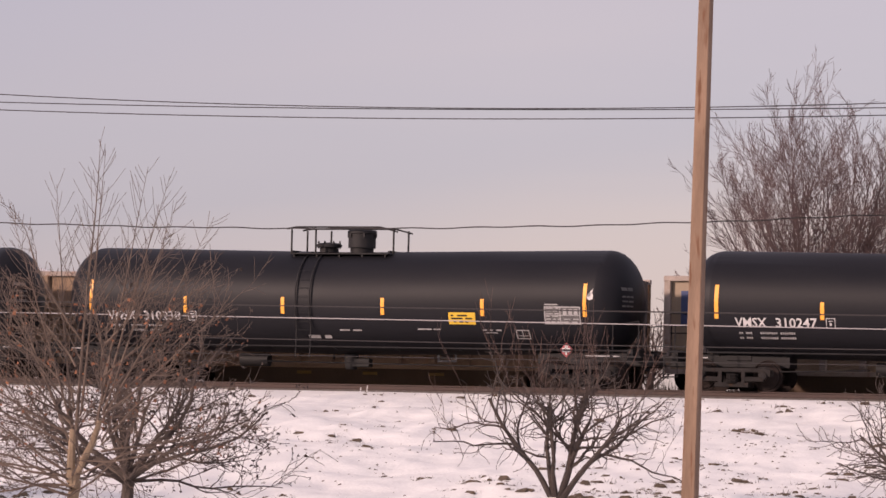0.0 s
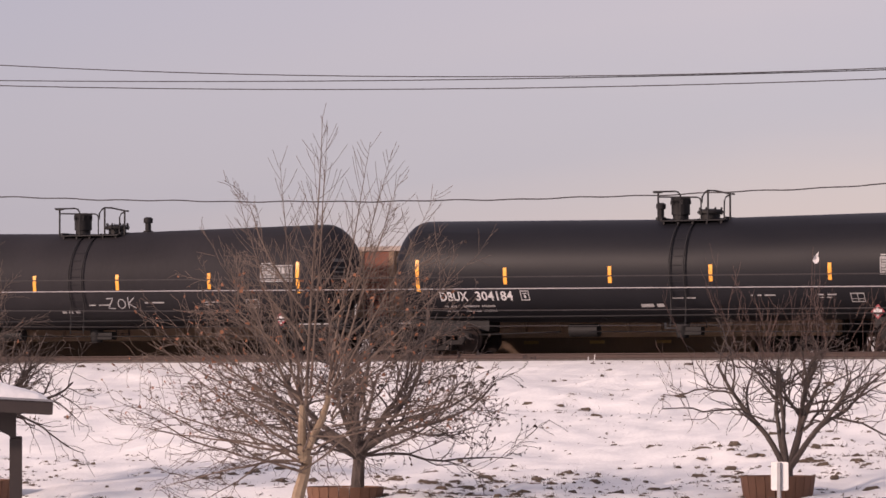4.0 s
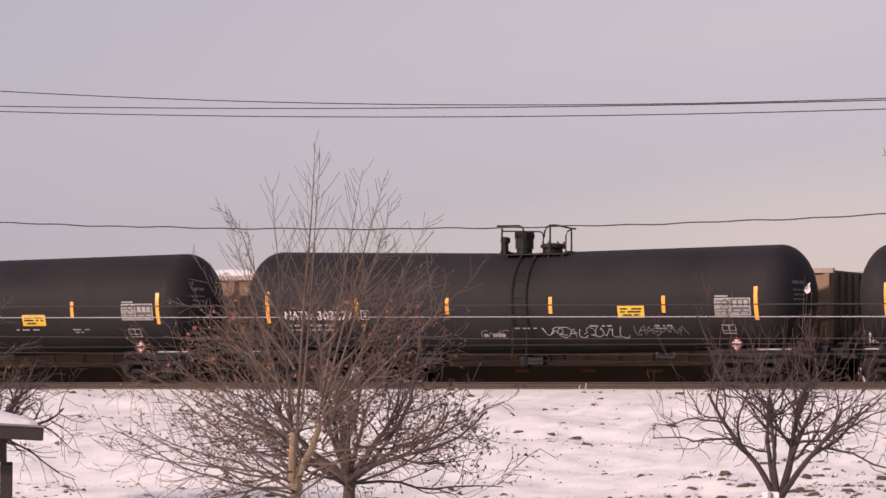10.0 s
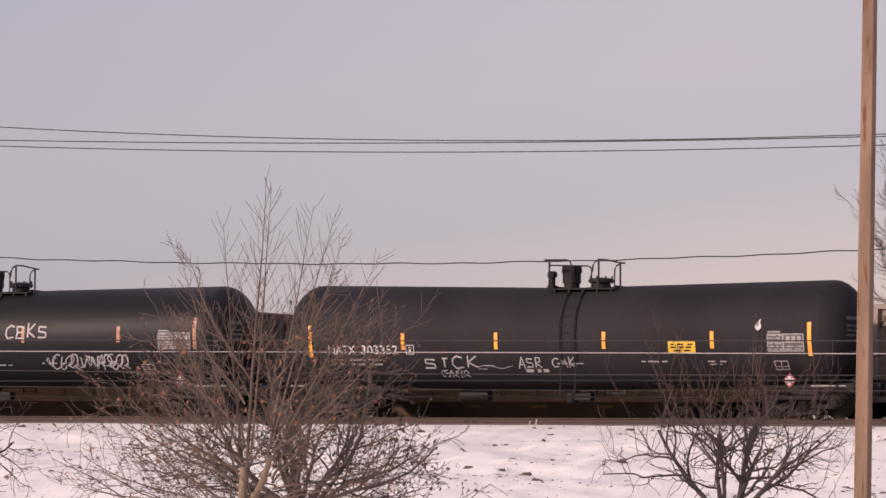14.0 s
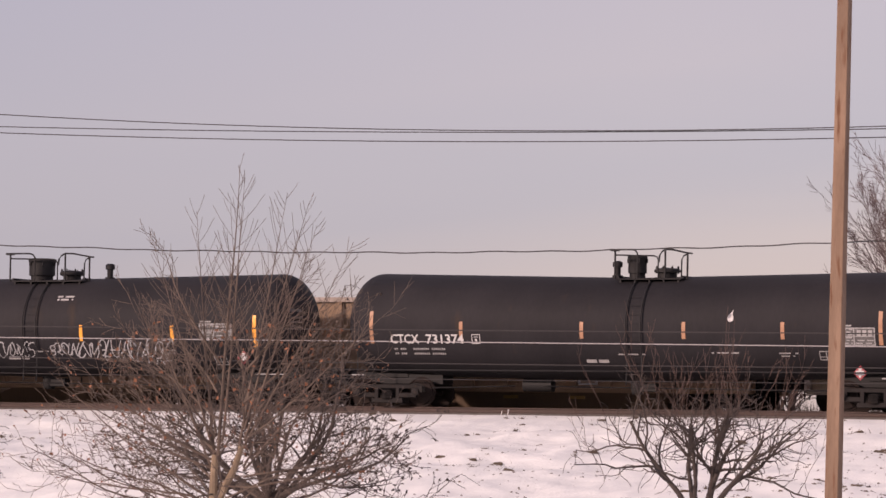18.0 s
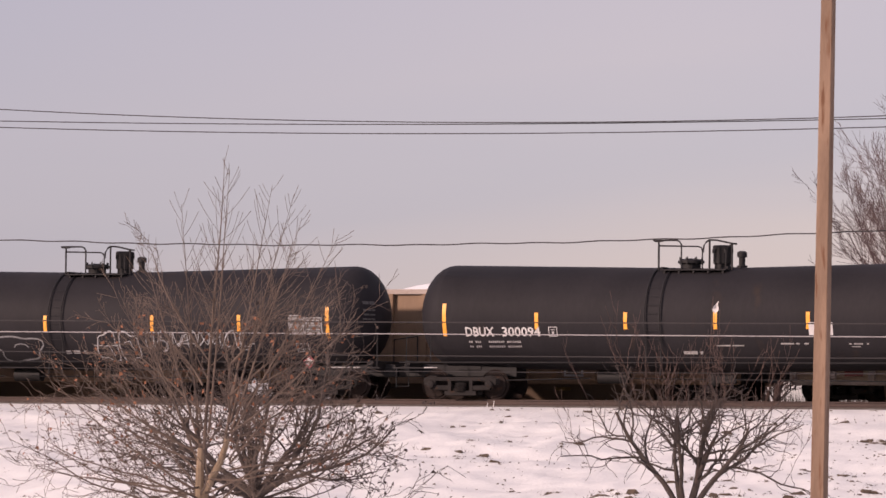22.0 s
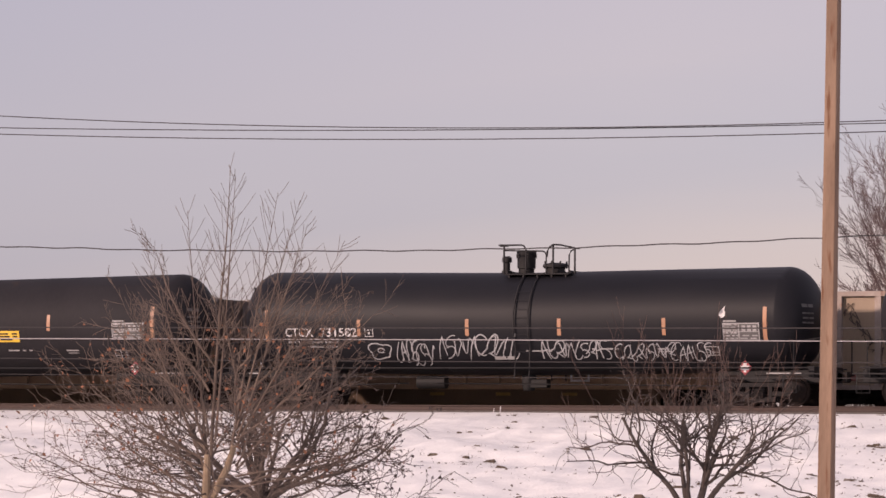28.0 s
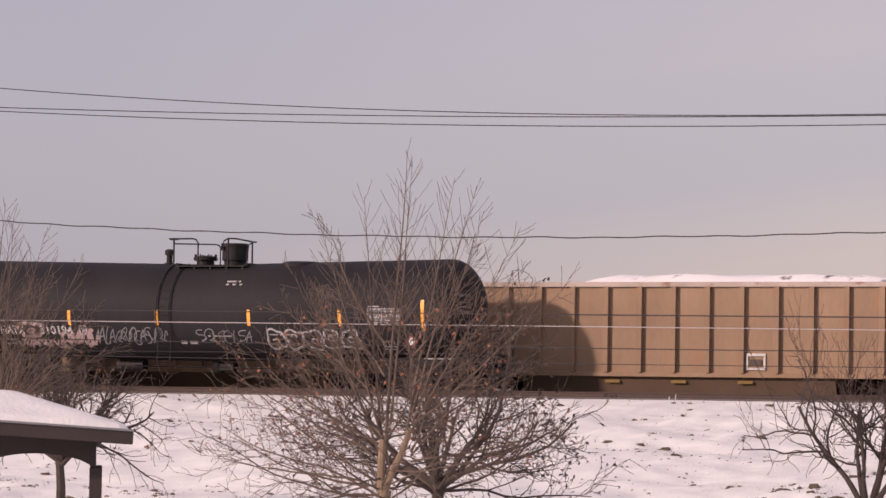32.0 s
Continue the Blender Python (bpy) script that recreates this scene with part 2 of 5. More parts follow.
# ---- geometry helpers ----
class Geo:
    """Collects vertices and faces for one mesh."""

    def __init__(self):
        self.v, self.f = [], []

    def add(self, verts, faces):
        k = len(self.v)
        self.v += [tuple(p) for p in verts]
        self.f += [tuple(i + k for i in q) for q in faces]
        return self

    def box(self, c, s, rz=0.0, ry=0.0):
        m = Matrix.Translation(c) @ Euler((0, radians(ry), radians(rz))).to_matrix().to_4x4()
        e = min(s) * 0.08
        hx, hy, hz = (a / 2 for a in s)
        ring = []
        for z, k in ((-hz, e), (-hz + e, 0), (hz - e, 0), (hz, e)):
            ring.append([m @ Vector((x * (hx - k), y * (hy - k), z)) for x, y in ((-1, -1), (1, -1), (1, 1), (-1, 1))])
        verts = [p for r in ring for p in r]
        faces = [(3, 2, 1, 0), (12, 13, 14, 15)]
        for r in range(3):
            for i in range(4):
                j = (i + 1) % 4
                faces.append((r * 4 + i, r * 4 + j, r * 4 + 4 + j, r * 4 + 4 + i))
        return self.add(verts, faces)

    def tube(self, pts, radii, n=6, caps=True):
        pts = [Vector(p) for p in pts]
        if not isinstance(radii, (list, tuple)):
            radii = [radii] * len(pts)
        verts, faces = [], []
        ref = Vector((0.31, 0.17, 0.93)).normalized()
        for i, p in enumerate(pts):
            d = (pts[min(i + 1, len(pts) - 1)] - pts[max(i - 1, 0)])
            d = d.normalized() if d.length > 1e-9 else Vector((0, 0, 1))
            a = d.cross(ref if abs(d.dot(ref)) < 0.95 else Vector((1, 0, 0))).normalized()
            b = d.cross(a)
            for k in range(n):
                w = 2 * math.pi * k / n
                verts.append(p + (a * math.cos(w) + b * math.sin(w)) * radii[i])
        for i in range(len(pts) - 1):
            for k in range(n):
                q = (k + 1) % n
                faces.append((i * n + k, i * n + q, i * n + n + q, i * n + n + k))
        if caps:
            faces.append(tuple(range(n - 1, -1, -1)))
            faces.append(tuple((len(pts) - 1) * n + k for k in range(n)))
        return self.add(verts, faces)

    def lathe(self, profile, n=24, axis="z", at=(0, 0, 0)):
        verts, faces = [], []
        for s, r in profile:
            for k in range(n):
                w = 2 * math.pi * k / n
                q = (r * math.cos(w), r * math.sin(w), s) if axis == "z" else (s, r * math.cos(w), r * math.sin(w)) if axis == "x" else (r * math.cos(w), s, r * math.sin(w))
                verts.append(Vector(q) + Vector(at))
        for i in range(len(profile) - 1):
            for k in range(n):
                q = (k + 1) % n
                faces.append((i * n + k, i * n + q, i * n + n + q, i * n + n + k))
        faces.append(tuple(range(n - 1, -1, -1)))
        faces.append(tuple((len(profile) - 1) * n + k for k in range(n)))
        return self.add(verts, faces)

    def mesh(self, name, material, smooth=False):
        me = bpy.data.meshes.new(name)
        me.from_pydata(self.v, [], self.f)
        me.materials.append(material)
        bm = bmesh.new()
        bm.from_mesh(me)
        bmesh.ops.recalc_face_normals(bm, faces=bm.faces)
        bm.to_mesh(me)
        bm.free()
        if smooth:
            me.polygons.foreach_set("use_smooth", [True] * len(me.polygons))
            me.set_sharp_from_angle(angle=radians(40))
        return me


def part(name, geo, material, parent, label="", smooth=False):
    ob = new(name, geo if isinstance(geo, bpy.types.Mesh) else geo.mesh(name, material, smooth))
    ob.parent = parent
    if label:
        ob["label"] = label
    return ob


def thing(name, at, label, category, group="", kind=""):
    ob = new(name)
    ob.empty_display_size = 0.3
    ob.matrix_basis = at
    return tagged(ob, label, category, group, kind)


# ---- ground and tracks ----
RAIL_Z = 3.30
NEAR_Y, FAR_Y = 104.0, 108.3


def ease(a, b, x):
    t = min(max((x - a) / (b - a), 0.0), 1.0)
    return t * t * (3 - 2 * t)


def ground_height(x, y):
    z = -0.45 + 0.45 * ease(48, 71, y)
    slope = min(max((y - 73.5) / (102.0 - 73.5), 0.0), 1.0)
    z += 3.08 * (0.78 * slope + 0.22 * ease(0, 1, slope))
    if 40 < y < 103 and -90 < x < 0:
        fade = ease(102.6, 99, y)
        lumps = noise.noise((x * 0.5, y * 0.45, 5.1))
        z += fade * (0.20 * noise.noise((x * 0.16, y * 0.22, 1.7)) + 0.12 * lumps + 0.065 * noise.noise((x * 1.2 + lumps, y * 1.0, 9.3)) + 0.05 * noise.noise((x * 2.9, y * 2.4, 2.2)))
    z -= 0.25 * ease(111.5, 114, y)
    return z


def axis_steps(spans):
    out = []
    for a, b, s in spans:
        k = max(1, round((b - a) / s))
        out += [a + (b - a) * i / k for i in range(k)]
    return out + [spans[-1][1]]


gx = axis_steps([(-3000, -600, 400), (-600, -90, 60), (-90, -70, 3), (-70, -16, 0.18), (-16, 20, 4), (20, 600, 80), (600, 3000, 400)])
gy = axis_steps([(-3000, -100, 400), (-100, 30, 26), (30, 60, 2), (60, 103, 0.19), (103, 116, 1.0), (116, 200, 20), (200, 3000, 400)])
g = Geo()
g.v = [(x, y, ground_height(x, y)) for y in gy for x in gx]
nx = len(gx)
g.f = [(j * nx + i, j * nx + i + 1, j * nx + nx + i + 1, j * nx + nx + i) for j in range(len(gy) - 1) for i in range(nx - 1)]
ground = new("ground", g.mesh("ground", SNOW, True))
tagged(ground, "snow-covered ground rising to the railway embankment", "ground", kind="structure")


def rail_geo(y):
    prof = [(-0.07, -0.17), (0.07, -0.17), (0.07, -0.15), (0.012, -0.125), (0.012, -0.045), (0.036, -0.035), (0.036, -0.004), (0.03, 0.0),
            (-0.03, 0.0), (-0.036, -0.004), (-0.036, -0.035), (-0.012, -0.045), (-0.012, -0.125), (-0.07, -0.15)]
    q = Geo()
    xs = [-900, -120, 60, 900]
    q.v = [(x, y + a, RAIL_Z + b) for x in xs for a, b in prof]
    n = len(prof)
    for i in range(len(xs) - 1):
        for k in range(n):
            m = (k + 1) % n
            q.f.append((i * n + k, i * n + m, i * n + n + m, i * n + n + k))
    return q


for name, yy in (("main_track", NEAR_Y), ("siding_track", FAR_Y)):
    track = thing(name, pose(0, 0, 0), "rusty steel rails on a snowy embankment", "railway track", kind="structure")
    for side in (-0.7175, 0.7175):
        part("rail", rail_geo(yy + side), RAIL, track)
bed = Geo()
for a, b in ((-900, 900),):
    bed.add([(a, 102.55, 3.08), (b, 102.55, 3.08), (b, 102.9, 3.145), (a, 102.9, 3.145), (a, 110, 3.145), (b, 110, 3.145), (b, 110.6, 3.0), (a, 110.6, 3.0)],
            [(0, 1, 2, 3), (3, 2, 5, 4), (4, 5, 6, 7)])
ballast = new("ballast", bed.mesh("ballast", BALLAST))
tagged(ballast, "dark stone ballast under the rails", "ballast", kind="structure")

# ---- tank cars ----
R, AXIS_Z, HALF, HEAD = 1.46, 2.34, 8.72, 0.92


BEND = {"end": 0.05, "drop": 0.13}


def sag(x):
    """The tank's two halves slope down towards the middle."""
    return BEND["end"] - BEND["drop"] * max(1 - abs(x) / 7.8, 0.0)


def on_tank(x, z, out=0.006):
    h = min(max(z - AXIS_Z - sag(x), -R * 0.97), R * 0.97)
    return (x, -math.sqrt(R * R - h * h) - out, z)


def decal(x0, x1, z0, z1, out=0.006, n=None):
    """A sheet of paint or tape that follows the tank's side."""
    k = n or max(1, int((z1 - z0) / 0.09))
    q = Geo()
    q.v = [on_tank(x, z0 + (z1 - z0) * i / k, out) for i in range(k + 1) for x in (x0, x1)]
    q.f = [(2 * i, 2 * i + 1, 2 * i + 3, 2 * i + 2) for i in range(k)]
    return q


def join(*geos):
    q = Geo()
    for h in geos:
        q.add(h.v, h.f)
    return q


FONT_CACHE = {}


def lettering(text, size, wide=1.0, bold=0.006):
    """Mesh points of a line of type lying in x and z, from x = 0."""
    key = (text, size, wide, bold)
    if key not in FONT_CACHE:
        cu = bpy.data.curves.new("type", "FONT")
        cu.body, cu.size, cu.offset, cu.resolution_u, cu.fill_mode = text, size, bold, 2, "FRONT"
        ob = bpy.data.objects.new("type", cu)
        me = bpy.data.meshes.new_from_object(ob)
        FONT_CACHE[key] = ([(v.co.x * wide, v.co.y) for v in me.vertices], [tuple(p.vertices) for p in me.polygons])
        bpy.data.objects.remove(ob)
        bpy.data.meshes.remove(me)
        bpy.data.curves.remove(cu)
    return FONT_CACHE[key]


def tank_text(text, x, z, size, width=None, out=0.012):
    pts, faces = lettering(text, size)
    w = max(p[0] for p in pts)
    k = (width / w) if width else 1.0
    q = Geo()
    q.v = [on_tank(x + a * k, z + b, out) for a, b in pts]
    q.f = faces
    return q


def flat_text(text, x, y, z, size, width=None):
    pts, faces = lettering(text, size)
    w = max(p[0] for p in pts)
    k = (width / w) if width else 1.0
    q = Geo()
    q.v = [(x + a * k, y, z + b) for a, b in pts]
    q.f = faces
    return q


def ribbon(path, w, out=0.008):
    """A sprayed line along (x, z) points on the tank's side."""
    q, fine = Geo(), [path[0]]
    for a, b in zip(path, path[1:]):
        k = max(1, math.ceil(math.hypot(b[0] - a[0], b[1] - a[1]) / 0.09))
        fine += [(a[0] + (b[0] - a[0]) * j / k, a[1] + (b[1] - a[1]) * j / k) for j in range(1, k + 1)]
    path = fine
    for i, (x, z) in enumerate(path):
        a, b = path[max(i - 1, 0)], path[min(i + 1, len(path) - 1)]
        dx, dz = b[0] - a[0], b[1] - a[1]
        d = math.hypot(dx, dz) or 1
        nxx, nz = -dz / d * w / 2, dx / d * w / 2
        q.v += [on_tank(x + nxx, z + nz, out), on_tank(x - nxx, z - nz, out)]
    q.f = [(2 * i, 2 * i + 1, 2 * i + 3, 2 * i + 2) for i in range(len(path) - 1)]
    return q


def scrawl(rng, x0, x1, z0, z1, letters, w=0.035, out=0.008):
    """Unreadable quick spray-can letters: open rounds, hooks, loops and waves side by side in a box."""
    q = Geo()
    letters = max(1, round(letters * 1.7))
    step, tall = (x1 - x0) / letters, z1 - z0
    for i in range(letters):
        cx, size = x0 + step * (i + 0.5), rng.uniform(0.72, 1.0)
        cz = z0 + tall * (0.5 * size + rng.uniform(0, 1 - size))
        a0, form = rng.uniform(0.3, 1.2), rng.choice(("round", "loop", "wave", "hook", "double", "bar"))
        if form == "round":
            p = [(0.42 * math.cos(a0 + 0.45 * j), 0.5 * math.sin(a0 + 0.45 * j)) for j in range(11)]
        elif form == "loop":
            p = [(-0.5, -0.3)] + [(0.1 + 0.32 * math.cos(3.6 - 0.5 * j), 0.12 + 0.38 * math.sin(3.6 - 0.5 * j)) for j in range(12)] + [(0.6, -0.45)]
        elif form == "wave":
            p = [(-0.5 + 0.1 * j, 0.42 * math.sin(0.85 * j + a0) * (1 - 0.03 * j)) for j in range(11)]
        elif form == "hook":
            p = [(-0.1, 0.5), (-0.14, 0.2), (-0.16, -0.15)] + [(0.1 + 0.27 * math.cos(3.3 + 0.5 * j), -0.22 + 0.27 * math.sin(3.3 + 0.5 * j)) for j in range(7)]
        elif form == "double":
            p = [(0.34 * math.cos(1.0 + 0.5 * j), 0.24 + 0.24 * math.sin(1.0 + 0.5 * j)) for j in range(8)] + [(0.34 * math.cos(2.2 - 0.5 * j), -0.24 + 0.26 * math.sin(2.2 - 0.5 * j)) for j in range(9)]
        else:
            p = [(-0.3, -0.5), (-0.18, 0.1), (0.0, 0.5), (0.1, 0.1), (0.3, -0.48)]
        wide, lean, turn = step * rng.uniform(1.4, 2.2), rng.uniform(-0.15, 0.5) * tall, rng.uniform(-0.25, 0.25)
        path = [(min(max(cx + wide * x + lean * z, x0 - 0.05), x1 + 0.05), min(max(cz + tall * size * (z + turn * x), z0 - 0.03), z1 + 0.03)) for x, z in p]
        q = join(q, ribbon(path, w * rng.uniform(0.55, 0.80), out + 0.0005 * (i % 5)))
        if form == "bar" and rng.random() < 0.7:
            q = join(q, ribbon([(cx - 0.45 * step, cz - 0.08 * tall), (cx + 0.5 * step, cz + 0.02 * tall)], w * 0.7, out + 0.003))
    return q


def build_truck(parent, x):
    truck = part("truck", Geo().box((0, 0, 0.42), (0.5, 1.5, 0.22)).box((0, 0, 0.27), (1.0, 1.25, 0.32)), STEEL, parent)
    truck.location = (x, 0, 0)
    for s in (-1, 1):
        side = Geo()
        y = s * 1.0
        side.box((0, y, 0.575), (1.96, 0.15, 0.11))
        side.box((0, y, 0.175), (0.96, 0.15, 0.13))
        for e in (-1, 1):
            side.box((e * 0.33, y, 0.38), (0.10, 0.16, 0.34))
            side.box((e * 0.63, y, 0.33), (0.56, 0.14, 0.13), 0.0, -e * 0.62)
            side.box((e * 0.93, y, 0.50), (0.34, 0.17, 0.20))
            side.tube([(e * 0.74, y, 0.61), (e * 0.93, y, 0.625), (e * 1.11, y, 0.56), (e * 1.13, y, 0.42)], [0.05, 0.06, 0.055, 0.045], 6)
            side.lathe([(0, 0.0), (0.0, 0.11), (s * 0.08, 0.11), (s * 0.10, 0.05), (s * 0.10, 0.0)], 12, "y", (e * 0.9, y + s * 0.07, 0.42))
        part("side_frame", side, STEEL, truck)
        coil = [(0.22, 0.0)]
        for h in range(6):
            coil += [(0.22 + h * 0.042, 0.17), (0.235 + h * 0.042, 0.19), (0.25 + h * 0.042, 0.17), (0.257 + h * 0.042, 0.14)]
        spring = Geo().lathe(coil + [(0.48, 0.0)], 8, "z", (0, s * 1.0, 0))
        part("spring", spring, STEEL, truck)
    wheel = Geo()
    for s in (-1, 1):
        y = s * 0.7175
        wheel.lathe([(y + 0.065, 0.0), (y + 0.065, 0.16), (y + 0.02, 0.20), (y + 0.02, 0.35), (y + 0.065, 0.36), (y + 0.065, 0.415), (y - s * 0.04, 0.42),
                     (y - s * 0.062, 0.445), (y - s * 0.07, 0.44), (y - s * 0.07, 0.35), (y - 0.03, 0.2), (y - 0.05, 0.0)], 18, "y")
    wheel.lathe([(-0.72, 0.09), (0.72, 0.09)], 10, "y")
    wm = wheel.mesh("wheelset", WHEEL, True)
    for wx in (-0.9, 0.9):
        w = part("wheelset", wm, None, truck)
        w.location = (wx, 0, 0.42)
    return truck


BOLT = Geo().tube([(0, 0, 0), (0, 0, 0.20)], 0.025, 6).mesh("bolt", FITTING)


def dome_fittings(car, kind):
    """Platform, railing and top fittings; kind sets their order along the tank."""
    half, items = {
        "wide": (1.6, [("valve", -0.62), ("drum", 0.40)]),
        "wide_flip": (1.6, [("drum", -0.24), ("valve", 0.69)]),
        "vent_last": (1.2, [("valve", -0.32), ("drum", 0.61), ("vent", 1.18)]),
        "vent_first": (1.2, [("vent", -1.22), ("drum", -0.62), ("valve", 0.28)]),
        "drum_first": (1.25, [("drum", -0.63), ("valve", 0.56), ("vent", 1.62)]),
        "vent_drum_last": (1.35, [("vent", -1.36), ("valve", -0.32), ("drum", 0.92)]),
        "vent_out_last": (1.5, [("drum", -0.57), ("valve", 0.46), ("vent", 1.75)]),
        "vent_out_first": (1.5, [("vent", -1.82), ("valve", -0.56), ("drum", 0.46)]),
    }[kind]
    top = AXIS_Z + R
    deck, reach = Geo(), half * (0.94 if kind.startswith("wide") else 0.80)
    for s in (-1, 1):
        deck.box((0, s * 0.60, top - 0.085), (2 * reach, 0.30, 0.035))
        for k in range(5):
            deck.box((-reach + 0.1 + k * (2 * reach - 0.2) / 4, s * 0.60, top - 0.14), (0.05, 0.22, 0.09))
    deck.box((-reach, 0, top - 0.02), (0.06, 1.3, 0.06))
    deck.box((reach, 0, top - 0.02), (0.06, 1.3, 0.06))
    part("platform", deck, FITTING, car)
    h = 0.68
    for s in (-1, 1) if kind.startswith("wide") else (-1,):
        rail = Geo()
        y = s * 0.56
        x0, x1 = -half, half
        if kind.startswith("wide"):
            rail.tube([(x0 - 0.1, y, top + h - 0.05), (x0 + 0.2, y, top + h), (x1 - 0.4, y, top + h), (x1 + 0.12, y, top + h - 0.13)], 0.026, 6)
            posts = (x0 + 0.05, -0.5 * half, x1)
        else:
            x0, x1, u, tall = -0.9 * half, 0.9 * half, half / 1.2, h + 0.07
            rail.box((x0, y, top + tall - 0.03), (0.24, 0.10, 0.03))
            rail.tube([(x0 - 0.16, y, top + tall), (x0 + 0.52 * u, y, top + tall), (x0 + 0.61 * u, y, top + tall - 0.03), (x0 + 0.67 * u, y, top + tall - 0.12), (x0 + 0.67 * u, y, top - 0.05)], 0.025, 6)
            rail.tube([(x0, y, top + 0.60), (x0 + 1.17 * u, y, top + 0.57), (x0 + 1.25 * u, y, top + 0.54), (x0 + 1.29 * u, y, top + 0.46), (x0 + 1.29 * u, y, top - 0.05)], 0.022, 6)
            rail.tube([(x0 + 1.31 * u, y, top + 0.40), (x0 + 1.33 * u, y, top + 0.58), (x0 + 1.40 * u, y, top + tall - 0.06), (x0 + 1.50 * u, y, top + tall), (x0 + 1.72 * u, y, top + tall - 0.01), (x1 + 0.02, y, top + tall - 0.11), (x1 + 0.14, y, top + tall - 0.12)], 0.026, 6)
            rail.tube([(x1, y, top + tall - 0.13), (x1 - 0.12, y, top + tall - 0.19), (x1 - 0.17, y, top + tall - 0.30), (x1 - 0.18, y, top - 0.05)], 0.022, 6)
            posts = (x0, x0 + 1.50 * u, x1)
        for px in posts:
            rail.tube([(px, y, top - 0.08), (px, y, top + h + (0.05 if px < x1 and not kind.startswith("wide") else -0.06))], 0.030, 6)
        part("railing", rail, FITTING, car)
    for what, x in items:
        q = Geo()
        if what == "drum":
            r = 0.42 if kind.startswith("wide") or "out" in kind else 0.28
            q.lathe([(top - 0.06, r * 0.8), (top + 0.10, r * 0.8), (top + 0.11, r * 0.94), (top + 0.50, r * 0.94), (top + 0.52, r), (top + 0.59, r), (top + 0.62, r * 0.9), (top + 0.62, 0.0)], 20, "z", (x, 0, 0))
            for k in range(6):
                w = k * math.pi / 3
                q.box((x + r * math.cos(w), r * math.sin(w), top + 0.46), (0.05, 0.05, 0.12))
            part("protective_housing", q, FITTING, car, smooth=True)
        elif what == "valve":
            q.lathe([(top - 0.06, 0.27), (top + 0.12, 0.27), (top + 0.13, 0.37), (top + 0.20, 0.37), (top + 0.24, 0.30), (top + 0.27, 0.0)], 18, "z", (x, 0, 0))
            hatch = part("manway", q, FITTING, car, smooth=True)
            for k in range(8):
                w = k * math.pi / 4
                o = part("bolt", BOLT, None, hatch)
                o.location = (x + 0.33 * math.cos(w), 0.33 * math.sin(w), top + 0.1)
        else:
            q.lathe([(top - 0.06, 0.15), (top + 0.05, 0.15), (top + 0.06, 0.09), (top + 0.28, 0.09), (top + 0.29, 0.14), (top + 0.42, 0.14), (top + 0.46, 0.08), (top + 0.46, 0.0)], 14, "z", (x, 0, 0))
            part("relief_valve", q, FITTING, car, smooth=True)
    if kind.startswith("vent_out"):
        q = Geo()
        s = -1 if kind.endswith("last") else 1
        q.lathe([(top - 0.2, 0.62), (top - 0.02, 0.62), (top + 0.035, 0.5), (top + 0.04, 0.0)], 24, "z", (s * 2.75, 0, 0.03))
        part("blanked_hatch", q, DULL, car, smooth=True)
    valve = dict(items)["valve"]
    return valve + {"wide": -0.15, "wide_flip": -1.0, "vent_first": -0.45, "vent_drum_last": -0.45}.get(kind, -0.6)


SLOPES = {BLACK.name: (0.06, 0.09), DULL.name: (0.04, 0.14), GREY.name: (0.05, 0.14)}


